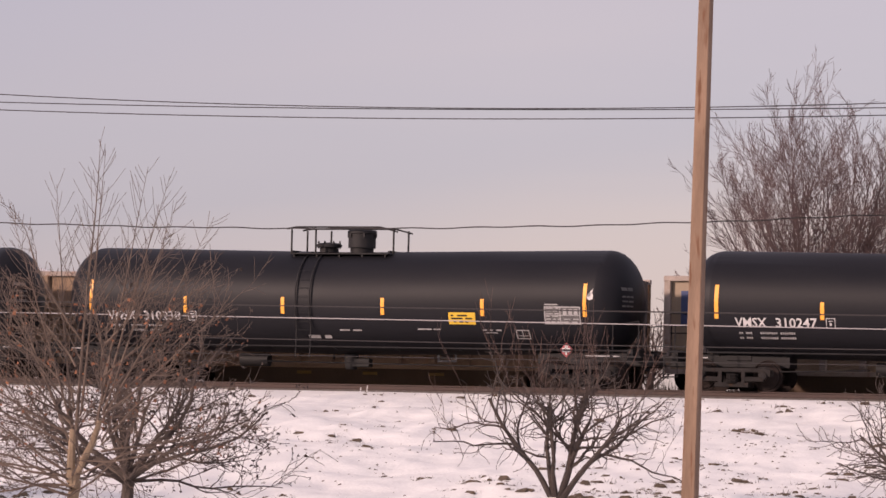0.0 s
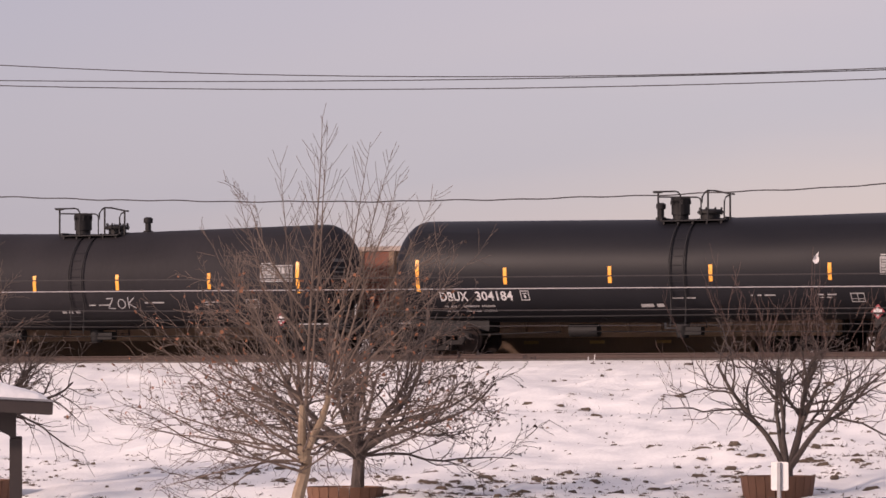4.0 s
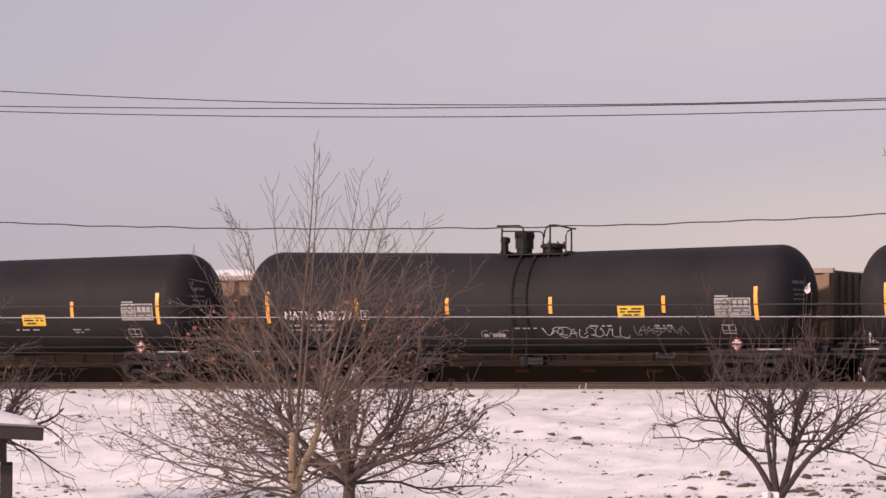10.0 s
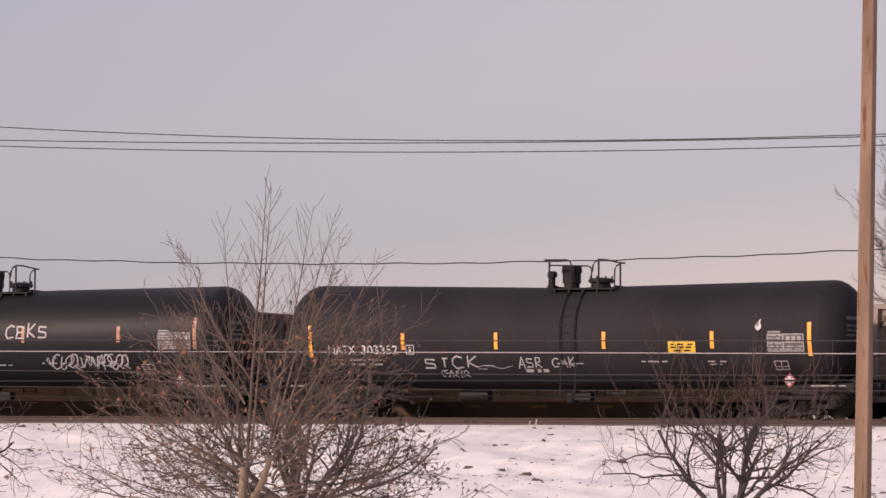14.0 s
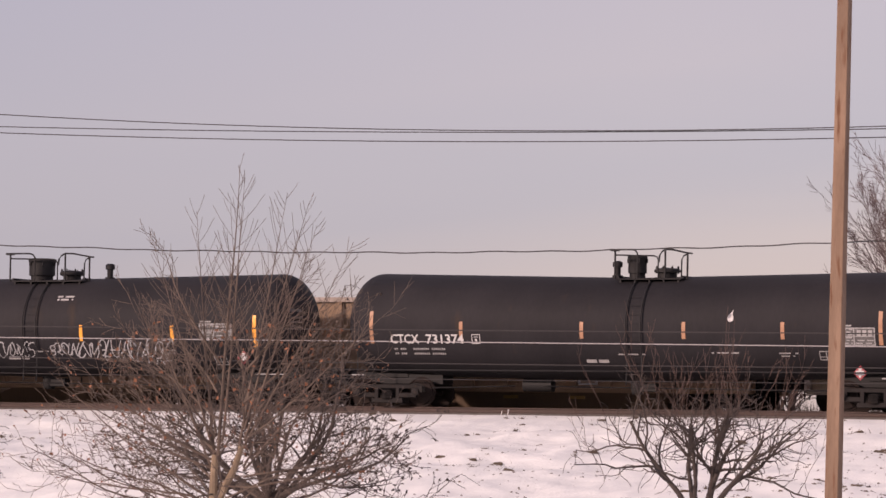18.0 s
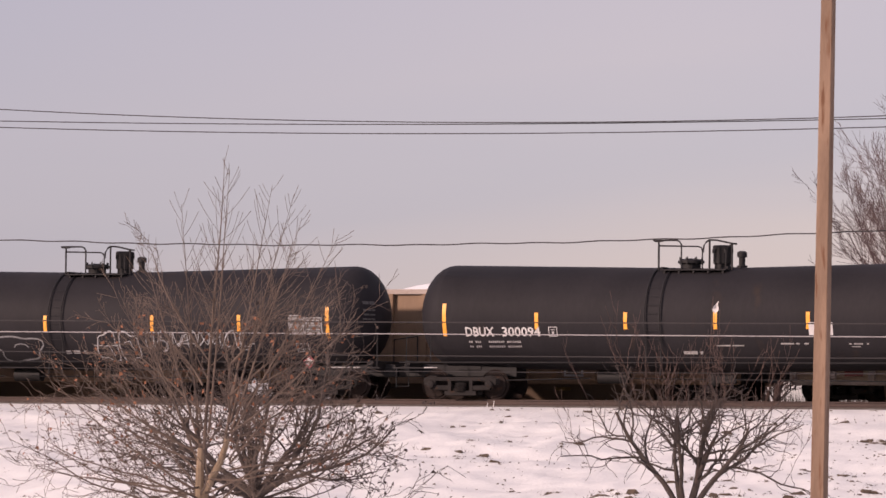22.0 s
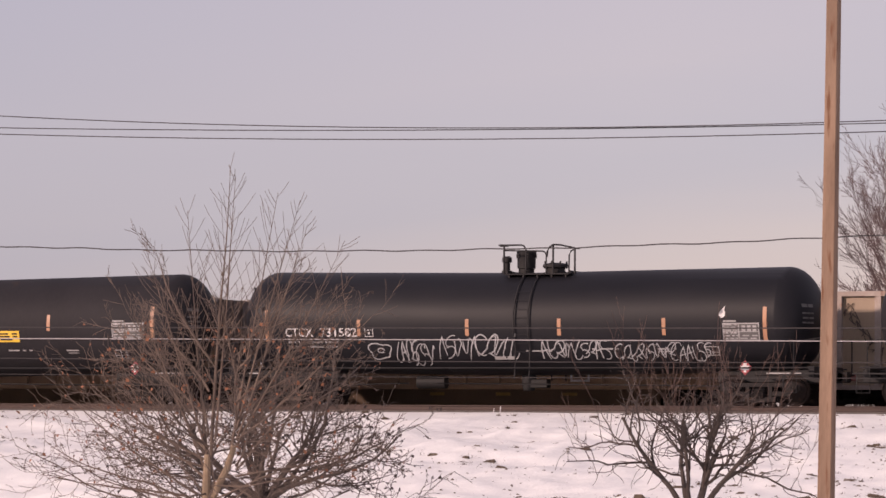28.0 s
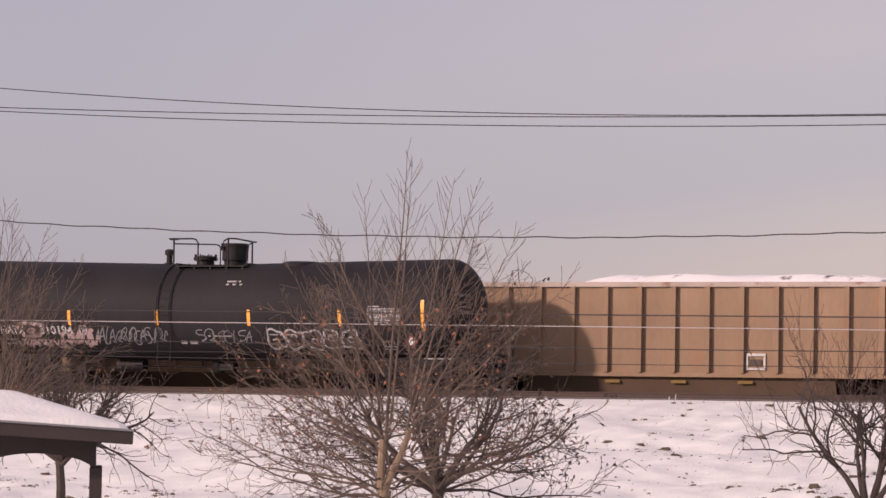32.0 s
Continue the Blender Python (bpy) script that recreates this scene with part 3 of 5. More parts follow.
def build_tank_car(paint, dome, dome_x):
    car = thing("tank_car", pose(0, 0, 0), "", "tank car", "cars of the passing train")
    depth = HEAD
    prof = [(-HALF + depth * (1 - math.cos(a)), R * math.sin(a)) for a in [math.pi / 2 * k / 9 for k in range(10)]]
    body = prof + [(-7.8, R), (-4.0, R), (0, R), (4.0, R), (7.8, R)] + [(-s, r) for s, r in reversed(prof)]
    BEND["end"], BEND["drop"] = SLOPES[paint.name]
    shell = Geo().lathe(body, 48, "x", (0, 0, AXIS_Z))
    shell.v = [(x, y, z + sag(x)) for x, y, z in shell.v]
    foot = dome_fittings(car, dome)
    for ob in car.children:
        ob.location.x, ob.location.z = dome_x, sag(dome_x) + 0.01
    part("tank_shell", shell, paint, car, smooth=True)
    for s in (-1, 1):
        lad = Geo()
        for dx in (-0.22, 0.22):
            pts = []
            for k in range(15):
                z = AXIS_Z + R * math.sin(math.pi / 2 * (0.9 - 1.55 * k / 14))
                y = R * math.cos(math.pi / 2 * (0.9 - 1.55 * k / 14)) + 0.07
                pts.append((dx, s * max(y, 1.35 if z < AXIS_Z else y), z))
            pts.append((dx, s * 1.40, 0.75))
            lad.tube(pts, 0.022, 5)
        for k in range(11):
            z = 0.8 + k * 0.24
            y = max(math.sqrt(max(R * R - (z - AXIS_Z) ** 2, 0.3)), 1.35 if z < AXIS_Z else 0) + 0.07
            lad.tube([(-0.22, s * y, z), (0.22, s * y, z)], 0.007, 5)
        ob = part("ladder", lad, FITTING, car)
        ob.location.x, ob.location.z = dome_x + foot, sag(dome_x + foot)
        run = Geo()
        run.tube([(-HALF - 0.25, s * 1.46, 1.04), (HALF + 0.25, s * 1.46, 1.04)], 0.022, 6)
        for k in range(9):
            x = -7.6 + k * 1.9
            run.tube([(x, s * 1.46, 1.04), (x, s * 1.0, 0.95)], 0.016, 5)
        part("handrail", run, FITTING, car)
        for e in (-1, 1):
            step = Geo()
            x = e * (HALF - 0.15)
            step.box((x, s * 1.30, 0.88), (1.25, 0.26, 0.04))
            step.tube([(x - 0.5, s * 1.42, 0.88), (x - 0.5, s * 1.42, 0.36), (x - 0.12, s * 1.42, 0.36), (x - 0.12, s * 1.42, 0.88)], 0.02, 5)
            step.tube([(x + 0.55, s * 1.42, 0.88), (x + 0.55, s * 1.42, 1.85)], 0.02, 5)
            step.tube([(x - 0.2, s * 1.42, 0.88), (x - 0.2, s * 1.42, 1.75), (x + 0.55, s * 1.42, 1.85)], 0.02, 5)
            part("step", step, FITTING, car)
    for e in (-1, 1):
        sill = Geo()
        sill.box((e * (HALF - 1.2), 0, 0.82), (3.4, 0.75, 0.36))
        sill.box((e * (HALF - 1.47), 0, 0.98), (0.7, 0.8, 0.3))
        sill.box((e * (HALF + 0.1), 0, 0.92), (0.16, 2.5, 0.34))
        part("stub_sill", sill, FITTING, car)
    for e in (-1, 1):
        cp = Geo()
        cp.box((e * (HALF + 0.35), 0, 0.80), (0.5, 0.22, 0.26))
        cp.box((e * (HALF + 0.62), 0.06, 0.80), (0.26, 0.34, 0.30))
        part("coupler", cp, STEEL, car)
        build_truck(car, e * (HALF - 1.47))
    out = Geo()
    out.lathe([(0.42, 0.16), (0.62, 0.2), (0.9, 0.2)], 14, "z")
    out.box((0.35, 0, 0.62), (0.5, 0.3, 0.25))
    part("bottom_outlet", out, FITTING, car, smooth=True)
    rig = Geo()
    rig.lathe([(-3.5, 0.0), (-3.48, 0.19), (-2.6, 0.19), (-2.58, 0.0)], 14, "x", (0, 0.1, 0.66))
    rig.tube([(-6, -0.7, 0.55), (-3.5, -0.55, 0.62)], 0.02, 5)
    rig.tube([(-2.6, -0.55, 0.62), (6, -0.7, 0.55)], 0.02, 5)
    part("brake_reservoir", rig, FITTING, car, smooth=True)
    return car


def stencil_panel(car, x, up):
    """A dusty grey panel ruled in rows of small print, with a line of print above it."""
    x0, x1, z0, z1 = x - 0.53, x + 0.53, 1.83 + up, 2.32 + up
    back = part("stencil_panel", decal(x0, x1, z0, z1, 0.004), PANEL, car)
    q = Geo()
    for a, b, c, d in ((x0, x1, z1 - 0.03, z1), (x0, x1, z0, z0 + 0.03), (x0, x0 + 0.03, z0, z1), (x1 - 0.03, x1, z0, z1), (x - 0.08, x - 0.05, z0, z1), (x0, x1, 2.07 + up, 2.09 + up)):
        q = join(q, decal(a, b, c, d, 0.009))
    rng = random.Random(4)
    for r in range(6):
        z, u, edge = z0 + 0.05 + r * 0.075, x0 + 0.05, x - 0.10 if r > 1 else x1 - 0.05
        while u < edge - 0.06:
            w = rng.uniform(0.06, 0.22)
            q = join(q, decal(u, min(u + w, edge), z, z + 0.032, 0.009, 1))
            u += w + rng.uniform(0.04, 0.09)
    for k in range(3):
        q = join(q, decal(x + 0.02 + 0.16 * k, x + 0.13 + 0.16 * k, z1 - 0.235, z1 - 0.07, 0.009, 2))
    q = join(q, decal(x0 + 0.02, x0 + 0.40, z1 + 0.03, z1 + 0.07, 0.009, 1))
    part("stencil_text", q, DUSTY_WHITE, back)


def box_geo(x, up):
    """A white outlined box with two filled cells."""
    q = Geo()
    for a, b, c, d in ((-0.20, 0.20, 1.56, 1.585), (-0.20, 0.20, 1.335, 1.36), (-0.20, -0.178, 1.335, 1.585), (0.178, 0.20, 1.335, 1.585), (-0.012, 0.012, 1.35, 1.57), (-0.20, 0.20, 1.415, 1.432)):
        q = join(q, decal(x + a, x + b, c + up, d + up, 0.014, 4))
    return q


def badge_geo(x, up):
    """A thin outlined square with a small mark in it."""
    return join(*[decal(x + a, x + b, c + up, d + up, 0.012, 3) for a, b, c, d in ((-0.13, 0.13, 2.01, 2.03), (-0.13, 0.13, 1.76, 1.78), (-0.13, -0.112, 1.76, 2.03), (0.112, 0.13, 1.76, 2.03), (-0.06, 0.06, 1.94, 1.96), (-0.03, 0.03, 1.83, 1.90))])


def bars(rng, x0, x1, z, h=0.05):
    q = Geo()
    x = x0
    while x < x1 - 0.05:
        w = min(rng.uniform(0.06, 0.42), x1 - x)
        q = join(q, decal(x, x + w, z, z + h, 0.007, 1))
        x += w + rng.uniform(0.05, 0.14)
    return q


RNG = random.Random(11)
def text_bars(rng, x0, x1, z, h, words):
    """A row of small upright bars in word-like groups."""
    q, x = Geo(), x0
    for k, n in enumerate(words):
        for _ in range(n):
            q = join(q, decal(x, x + 0.042, z + rng.uniform(0, 0.01), z + h, 0.007, 1))
            x += 0.062
        x += 0.07 if k % 2 == 0 else 0.22
    return q


def weight_rows(x, z):
    return [text_bars(RNG, x, x + 2.1, z + dz, 0.06, (2, 3, 8, 7)) for dz in (-0.19, -0.32)]


# by maker: lettering's place, gap to the number, its height; tape strips, centres of the long and the short ones; panel's place and rise;
# place and rise of the box mark, place and rise of the placard
MAKES = {
    "VMSX": (-7.08, 1.13, 1.74, (-4.6, -1.57, 1.5, 4.53), 2.42, 2.19, 6.88, -0.08, 5.65, 0.0, 7.0, 0.0),
    "CITX": (-6.90, 1.03, 1.82, (-4.65, -1.3, 1.75, 5.02), 2.43, 2.41, 6.86, 0.14, 5.87, -0.04, 7.02, 0.0),
    "DBUX": (-6.98, 1.12, 1.52, (-4.85, -1.6, 1.4, 4.9), 2.24, 2.20, 6.86, 0.26, 5.60, 0.02, 6.23, 0.04),
    "CTCX": (-7.02, 1.10, 1.60, (-4.70, -1.3, 1.5, 4.6), 2.25, 2.18, 6.85, -0.05, 5.95, 0.05, 6.95, 0.0),
    "NATX": (-7.06, 1.05, 1.80, (-4.65, -1.75, 1.5, 4.7), 2.17, 2.16, 6.85, 0.0, 6.66, 0.0, 6.95, 0.0),
    "long": (-6.95, 1.42, 1.55, (-4.4, -1.33, 1.81, 4.85), 2.13, 2.06, 6.28, 0.03, 6.28, -0.18, 7.17, 0.33),
    "grey": (-6.97, 1.04, 1.54, (-4.59, -1.26, 1.58, 4.72), 2.21, 2.22, 6.92, 0.27, 5.67, -0.02, 6.26, 0.06),
    "GATX": (-7.07, 1.00, 1.78, (-4.78, -2.03, 1.6, 4.7), 1.80, 1.90, 6.85, 0.0, 6.4, 0.0, 6.95, 0.0),
    "other": (-7.03, 1.05, 1.80, (-4.6, -1.5, 1.6, 4.08), 2.38, 2.38, 6.74, 0.05, 6.4, 0.0, 6.95, 0.0),
}
# cars whose tape strips are spaced in their own way, and whose lettering or panel sits higher
STRIPS = {"303012": (-4.68, -1.64, 1.74, 4.84), "303485": (-4.66, -2.27, 2.07, 4.62), "303277": (-4.7, -1.83, 1.37, 4.79), "302598": (-4.61, -1.46, 1.89, 4.56),
          "302024": (-4.59, -1.6, 1.55, 4.22), "302699": (-4.57, -1.66, 1.87, 4.70), "303335": (-4.66, -1.62, 1.58, 4.58), "302973": (-4.71, -1.96, 1.27, 4.72),
          "302129": (-4.6, -1.53, 1.24, 4.97), "302116": (-4.82, -1.2, 1.8, 4.9), "731374": (-4.82, -1.16, 1.85, 4.74), "300094": (-4.79, -2.13, 0.5, 3.17, 5.6)}
RAISED = {"731374": 0.2, "731582": 0.34, "301281": 0.12, "300094": 0.26}
HIGH_PANEL = {"732355": 0.3, "731184": 0.32, "731814": 0.3}
SILLMARKS = [Geo().box((x, -1.46, 0.89), (w, 0.01, 0.032)).mesh("sill_stencil", FADED) for x, w in ((7.95, 0.7), (8.5, 0.2), (-8.0, 0.4))]
ROWS_B = ((2.5, 3.3, 1.55, 0.04), (4.45, 5.0, 1.55, 0.035), (4.5, 4.9, 1.48, 0.025))
ROWS_C = ((0.2, 1.0, 1.5, 0.035), (-0.8, -0.1, 1.28, 0.09))


def placard(car, x, up):
    q = Geo()
    y = -1.36
    q.v = [(x, y, 0.85 + up), (x + 0.19, y, 1.04 + up), (x, y, 1.23 + up), (x - 0.19, y, 1.04 + up), (x, y + 0.02, 0.83 + up), (x + 0.21, y + 0.02, 1.04 + up), (x, y + 0.02, 1.25 + up), (x - 0.21, y + 0.02, 1.04 + up)]
    q.f = [(0, 1, 2, 3), (4, 5, 6, 7), (0, 1, 5, 4), (1, 2, 6, 5), (2, 3, 7, 6), (3, 0, 4, 7)]
    p = part("placard", q, RED, car, "red and white diamond hazard placard")
    m = Geo().box((x, y - 0.006, 1.04 + up), (0.24, 0.008, 0.12))
    m.box((x, y - 0.006, 1.13 + up), (0.09, 0.008, 0.07)).box((x, y - 0.006, 0.95 + up), (0.07, 0.008, 0.07))
    part("placard_mark", m, WHITE, p)
    part("placard_bracket", Geo().box((x, y + 0.16, 1.06 + up), (0.06, 0.3, 0.05)), FITTING, car)


STROKES = {
    "N": [[(0, 0), (0.05, 1)], [(0.05, 1), (0.8, 0)], [(0.8, 0), (0.9, 1)]],
    "O": [[(0.5 + 0.45 * math.cos(a), 0.45 + 0.45 * math.sin(a)) for a in [k * 0.57 for k in range(12)]]],
    "G": [[(0.9, 0.8), (0.6, 1), (0.2, 0.85), (0.02, 0.45), (0.2, 0.08), (0.6, 0), (0.85, 0.2), (0.85, 0.42)], [(0.5, 0.42), (1.0, 0.42)]],
    "D": [[(0.05, 0), (0.1, 1)], [(0.1, 1), (0.55, 0.8), (0.9, 0.4), (0.6, 0.08), (0.05, 0)]],
    "H": [[(0.1, 0), (0.2, 1)], [(0.8, 0), (0.85, 1)], [(0.0, 0.5), (1.0, 0.45)]],
    "A": [[(0, 0), (0.5, 1.1)], [(0.5, 1.1), (0.95, 0)], [(0.1, 0.4), (0.85, 0.38)]],
    "B": [[(0.1, 0), (0.1, 1)], [(0.1, 1), (0.7, 0.9), (0.2, 0.55), (0.85, 0.3), (0.1, 0)]],
    "I": [[(0.5, 0.1), (0.5, 0.95)], [(0.3, 0.95), (0.8, 0.97)]],
    "T": [[(0.5, 0), (0.5, 0.9)], [(0, 0.9), (1, 0.92)]],
    "C": [[(0.95, 0.85), (0.5, 1), (0.1, 0.75), (0.03, 0.35), (0.3, 0.02), (0.95, 0.12)]],
    "E": [[(0.9, 0.95), (0.1, 1), (0.2, 0.5), (0.02, 0.05), (0.95, 0)], [(0.2, 0.5), (0.75, 0.52)]],
    "K": [[(0.1, 0), (0.15, 1.05)], [(0.9, 1), (0.15, 0.45), (0.95, 0)]],
    "M": [[(0, 0), (0.2, 1), (0.5, 0.35), (0.8, 1), (0.98, 0)]],
    "R": [[(0.1, 0), (0.12, 1), (0.7, 0.95), (0.75, 0.6), (0.15, 0.45), (0.95, 0)]],
    "Y": [[(0.05, 1), (0.45, 0.5), (0.95, 1)], [(0.5, 0.5), (0.35, -0.25)]],
    "Z": [[(0.05, 0.95), (0.9, 1), (0.1, 0.05), (0.95, 0)]],
    "S": [[(0.95, 0.8), (0.1, 0.85), (0.1, 0.5), (0.9, 0.4), (0.9, 0.05), (0.0, 0.05)]],
}


def hand_word(car, rng, word, x0, x1, z0, z1, w, colour):
    """Quick sprayed capitals, each letter a part of its own."""
    wide, tall = (x1 - x0) / len(word), z1 - z0
    for k, ch in enumerate(word):
        if ch == " ":
            continue
        z, up, lean = z0 + rng.uniform(-0.06, 0.06) * tall, tall * rng.uniform(0.85, 1.05), rng.uniform(-0.05, 0.12)
        lines = [ribbon([(x0 + wide * (k + 0.08 + 0.80 * a + lean * b), z + up * b) for a, b in stroke], w, 0.009 + 0.0006 * m) for m, stroke in enumerate(STROKES[ch])]
        part("graffiti", join(*lines), colour, car, "thin sprayed capital letter")


def bubbles(car, rng, x0, x1, z0, z1, count, w, colour):
    """Fat rounded outlines side by side, each with a small loop inside."""
    wide, tall, mid = (x1 - x0) / count, z1 - z0, (z0 + z1) / 2
    for k in range(count):
        cx, phase = x0 + wide * (k + 0.5), rng.uniform(0, 6.28)
        ring = []
        for j in range(29):
            a = 2 * math.pi * j / 28
            r = 1 + 0.13 * math.sin(3 * a + phase) + 0.07 * math.sin(5 * a - phase)
            sq = 1 / max(abs(math.cos(a)), abs(math.sin(a))) ** 0.55
            ring.append((cx + 0.50 * wide * r * sq * math.cos(a) * 0.92, mid + 0.46 * tall * r * sq * math.sin(a) * 0.9))
        lines = [ribbon(ring, w, 0.008 + 0.0012 * (k % 3))]
        bx, bz = cx + rng.uniform(-0.1, 0.1) * wide, mid + rng.uniform(-0.1, 0.2) * tall
        if rng.random() < 0.7:
            lines.append(ribbon([(bx + 0.15 * wide * math.cos(0.8 * j), bz + 0.13 * tall * math.sin(0.8 * j)) for j in range(rng.choice((5, 8)))], w * 0.8, 0.0116))
        else:
            lines.append(ribbon([(bx - 0.22 * wide, bz), (bx + 0.05 * wide, bz + 0.05 * tall), (bx + 0.2 * wide, bz - 0.28 * tall)], w * 0.8, 0.0116))
        part("graffiti", join(*lines), colour, car, "sprayed rounded outline")


def head_mark(z, h, n):
    """One row of small stencils on the tank's rounded end."""
    q = Geo()
    for k in range(n):
        a0 = 0.56 + k * 0.46 / n
        a1 = a0 + 0.40 / n
        k0 = len(q.v)
        for a, zz in ((a0, z), (a1, z), (a1, z + h), (a0, z + h)):
            r = min(math.hypot(a, zz - AXIS_Z) / R, 0.99)
            q.v.append((HALF - HEAD * (1 - math.sqrt(1 - r * r)) + 0.012, -a - 0.008, zz + 0.05))
        q.f.append((k0, k0 + 1, k0 + 2, k0 + 3))
    return q.mesh("head_stencil", PANEL)


HEADMARKS = [head_mark(z, h, n) for z, h, n in ((2.66, 0.09, 2), (2.47, 0.05, 3), (2.34, 0.05, 2), (2.21, 0.05, 3))]


def dress(car, spec, paint, rng):
    """Lettering, tape, panels and spray paint of one car."""
    mark, number, opts, tags = spec
    BEND["end"], BEND["drop"] = SLOPES[paint.name]
    tape = STRIPE_B if "p" in opts else STRIPE
    jit = rng.uniform(-0.2, 0.2)
    make = "long" if mark == "NATX" and number.startswith("310") else "grey" if number == "364454" else mark if mark in MAKES else "other"
    x_mark, gap, z_mark, strips, z_long, z_short, x_panel, rise, x_box, box_up, x_placard, placard_up = MAKES[make]
    z_mark += RAISED.get(number, 0.0)
    for x in (-7.60, 7.54):
        part("reflective_strip", decal(x - 0.056, x + 0.056, z_long - 0.46, z_long + 0.46), tape, car, "amber reflective tape strip")
    for x in STRIPS.get(number, strips):
        x += rng.uniform(-0.03, 0.03)
        part("reflective_strip", decal(x - 0.054, x + 0.054, z_short - 0.235, z_short + 0.235), tape, car)
    stencil_panel(car, x_panel, HIGH_PANEL.get(number, rise))
    part("stencil_box", box_geo(x_box, box_up), FADED, car)
    placard(car, x_placard, placard_up)
    if mark:
        part("reporting_mark", tank_text(mark, x_mark, z_mark, 0.36, 0.83 if make == "CITX" else 0.89), WHITE, car)
        part("car_number", tank_text(number, x_mark + gap, z_mark, 0.36, 1.18), WHITE, car)
    else:
        part("car_number", bars(rng, -6.9, -4.7, 1.80, 0.22), FADED, car)
    part("stencil_badge", badge_geo(x_mark + gap + (2.1 if number == "310097" else 1.56), z_mark - 1.77), WHITE, car)
    for row in weight_rows(x_mark + 0.08, z_mark):
        part("weight_stencil", row, FADED, car)["kind"] = "stuff"
    for row in SILLMARKS:
        part("sill_stencil", row, None, car)
    for row in HEADMARKS:
        part("head_stencil", row, None, car)
    if "h" not in opts:
        for a, b, z, h in ROWS_B:
            part("small_stencil", bars(rng, a + jit, b + jit, z, h), FADED, car)
        for a, b, z, h in ROWS_C:
            part("small_stencil", bars(rng, a - 2 * jit, b - 2 * jit, z, h), FADED, car)
    if "y" in opts:
        x, z = {"303485": (2.9, 1.85), "193516": (2.3, 1.98), "731184": (3.2, 1.97)}.get(number, (3.5, 1.88) if mark == "VMSX" else (3.42, 1.96))
        o = part("warning_panel", decal(x, x + 0.8, z - 0.165, z + 0.165, 0.007), YELLOW, car, "yellow warning panel")
        b = join(bars(rng, x + 0.07, x + 0.73, z + 0.055, 0.045), bars(rng, x + 0.07, x + 0.73, z - 0.025, 0.045), bars(rng, x + 0.15, x + 0.65, z - 0.115, 0.045))
        b.v = [(p[0], p[1] - 0.004, p[2]) for p in b.v]
        part("warning_text", b, DULL, o)
    if make == "long":
        for z in (3.12, 3.03):
            part("small_stencil", bars(rng, 0.9, 1.45, z, 0.05), FADED, car)
    if "w" in opts:
        part("notice_panel", decal(3.2, 3.88, 1.80, 2.15, 0.007), WHITE, car, "white notice panel")
    if "h" in opts:
        for word, x0, wide in (("NO", -0.33, 0.44), ("GOOD", 1.15, 0.47), ("HABITS", 3.32, 0.62)):
            hand_word(car, rng, word, x0, x0 + wide * len(word), 1.20, 1.86, 0.030, TAG_WHITE)
    for x0, x1, z0, z1, style, w, colour in tags:
        if isinstance(style, str):
            hand_word(car, rng, style, x0, x1, z0, z1, w, colour)
        elif style < 0:
            bubbles(car, rng, x0, x1, z0, z1, -style, w, colour)
        else:
            part("graffiti", scrawl(rng, x0, x1, z0, z1, style, w), colour, car, "sprayed graffiti")


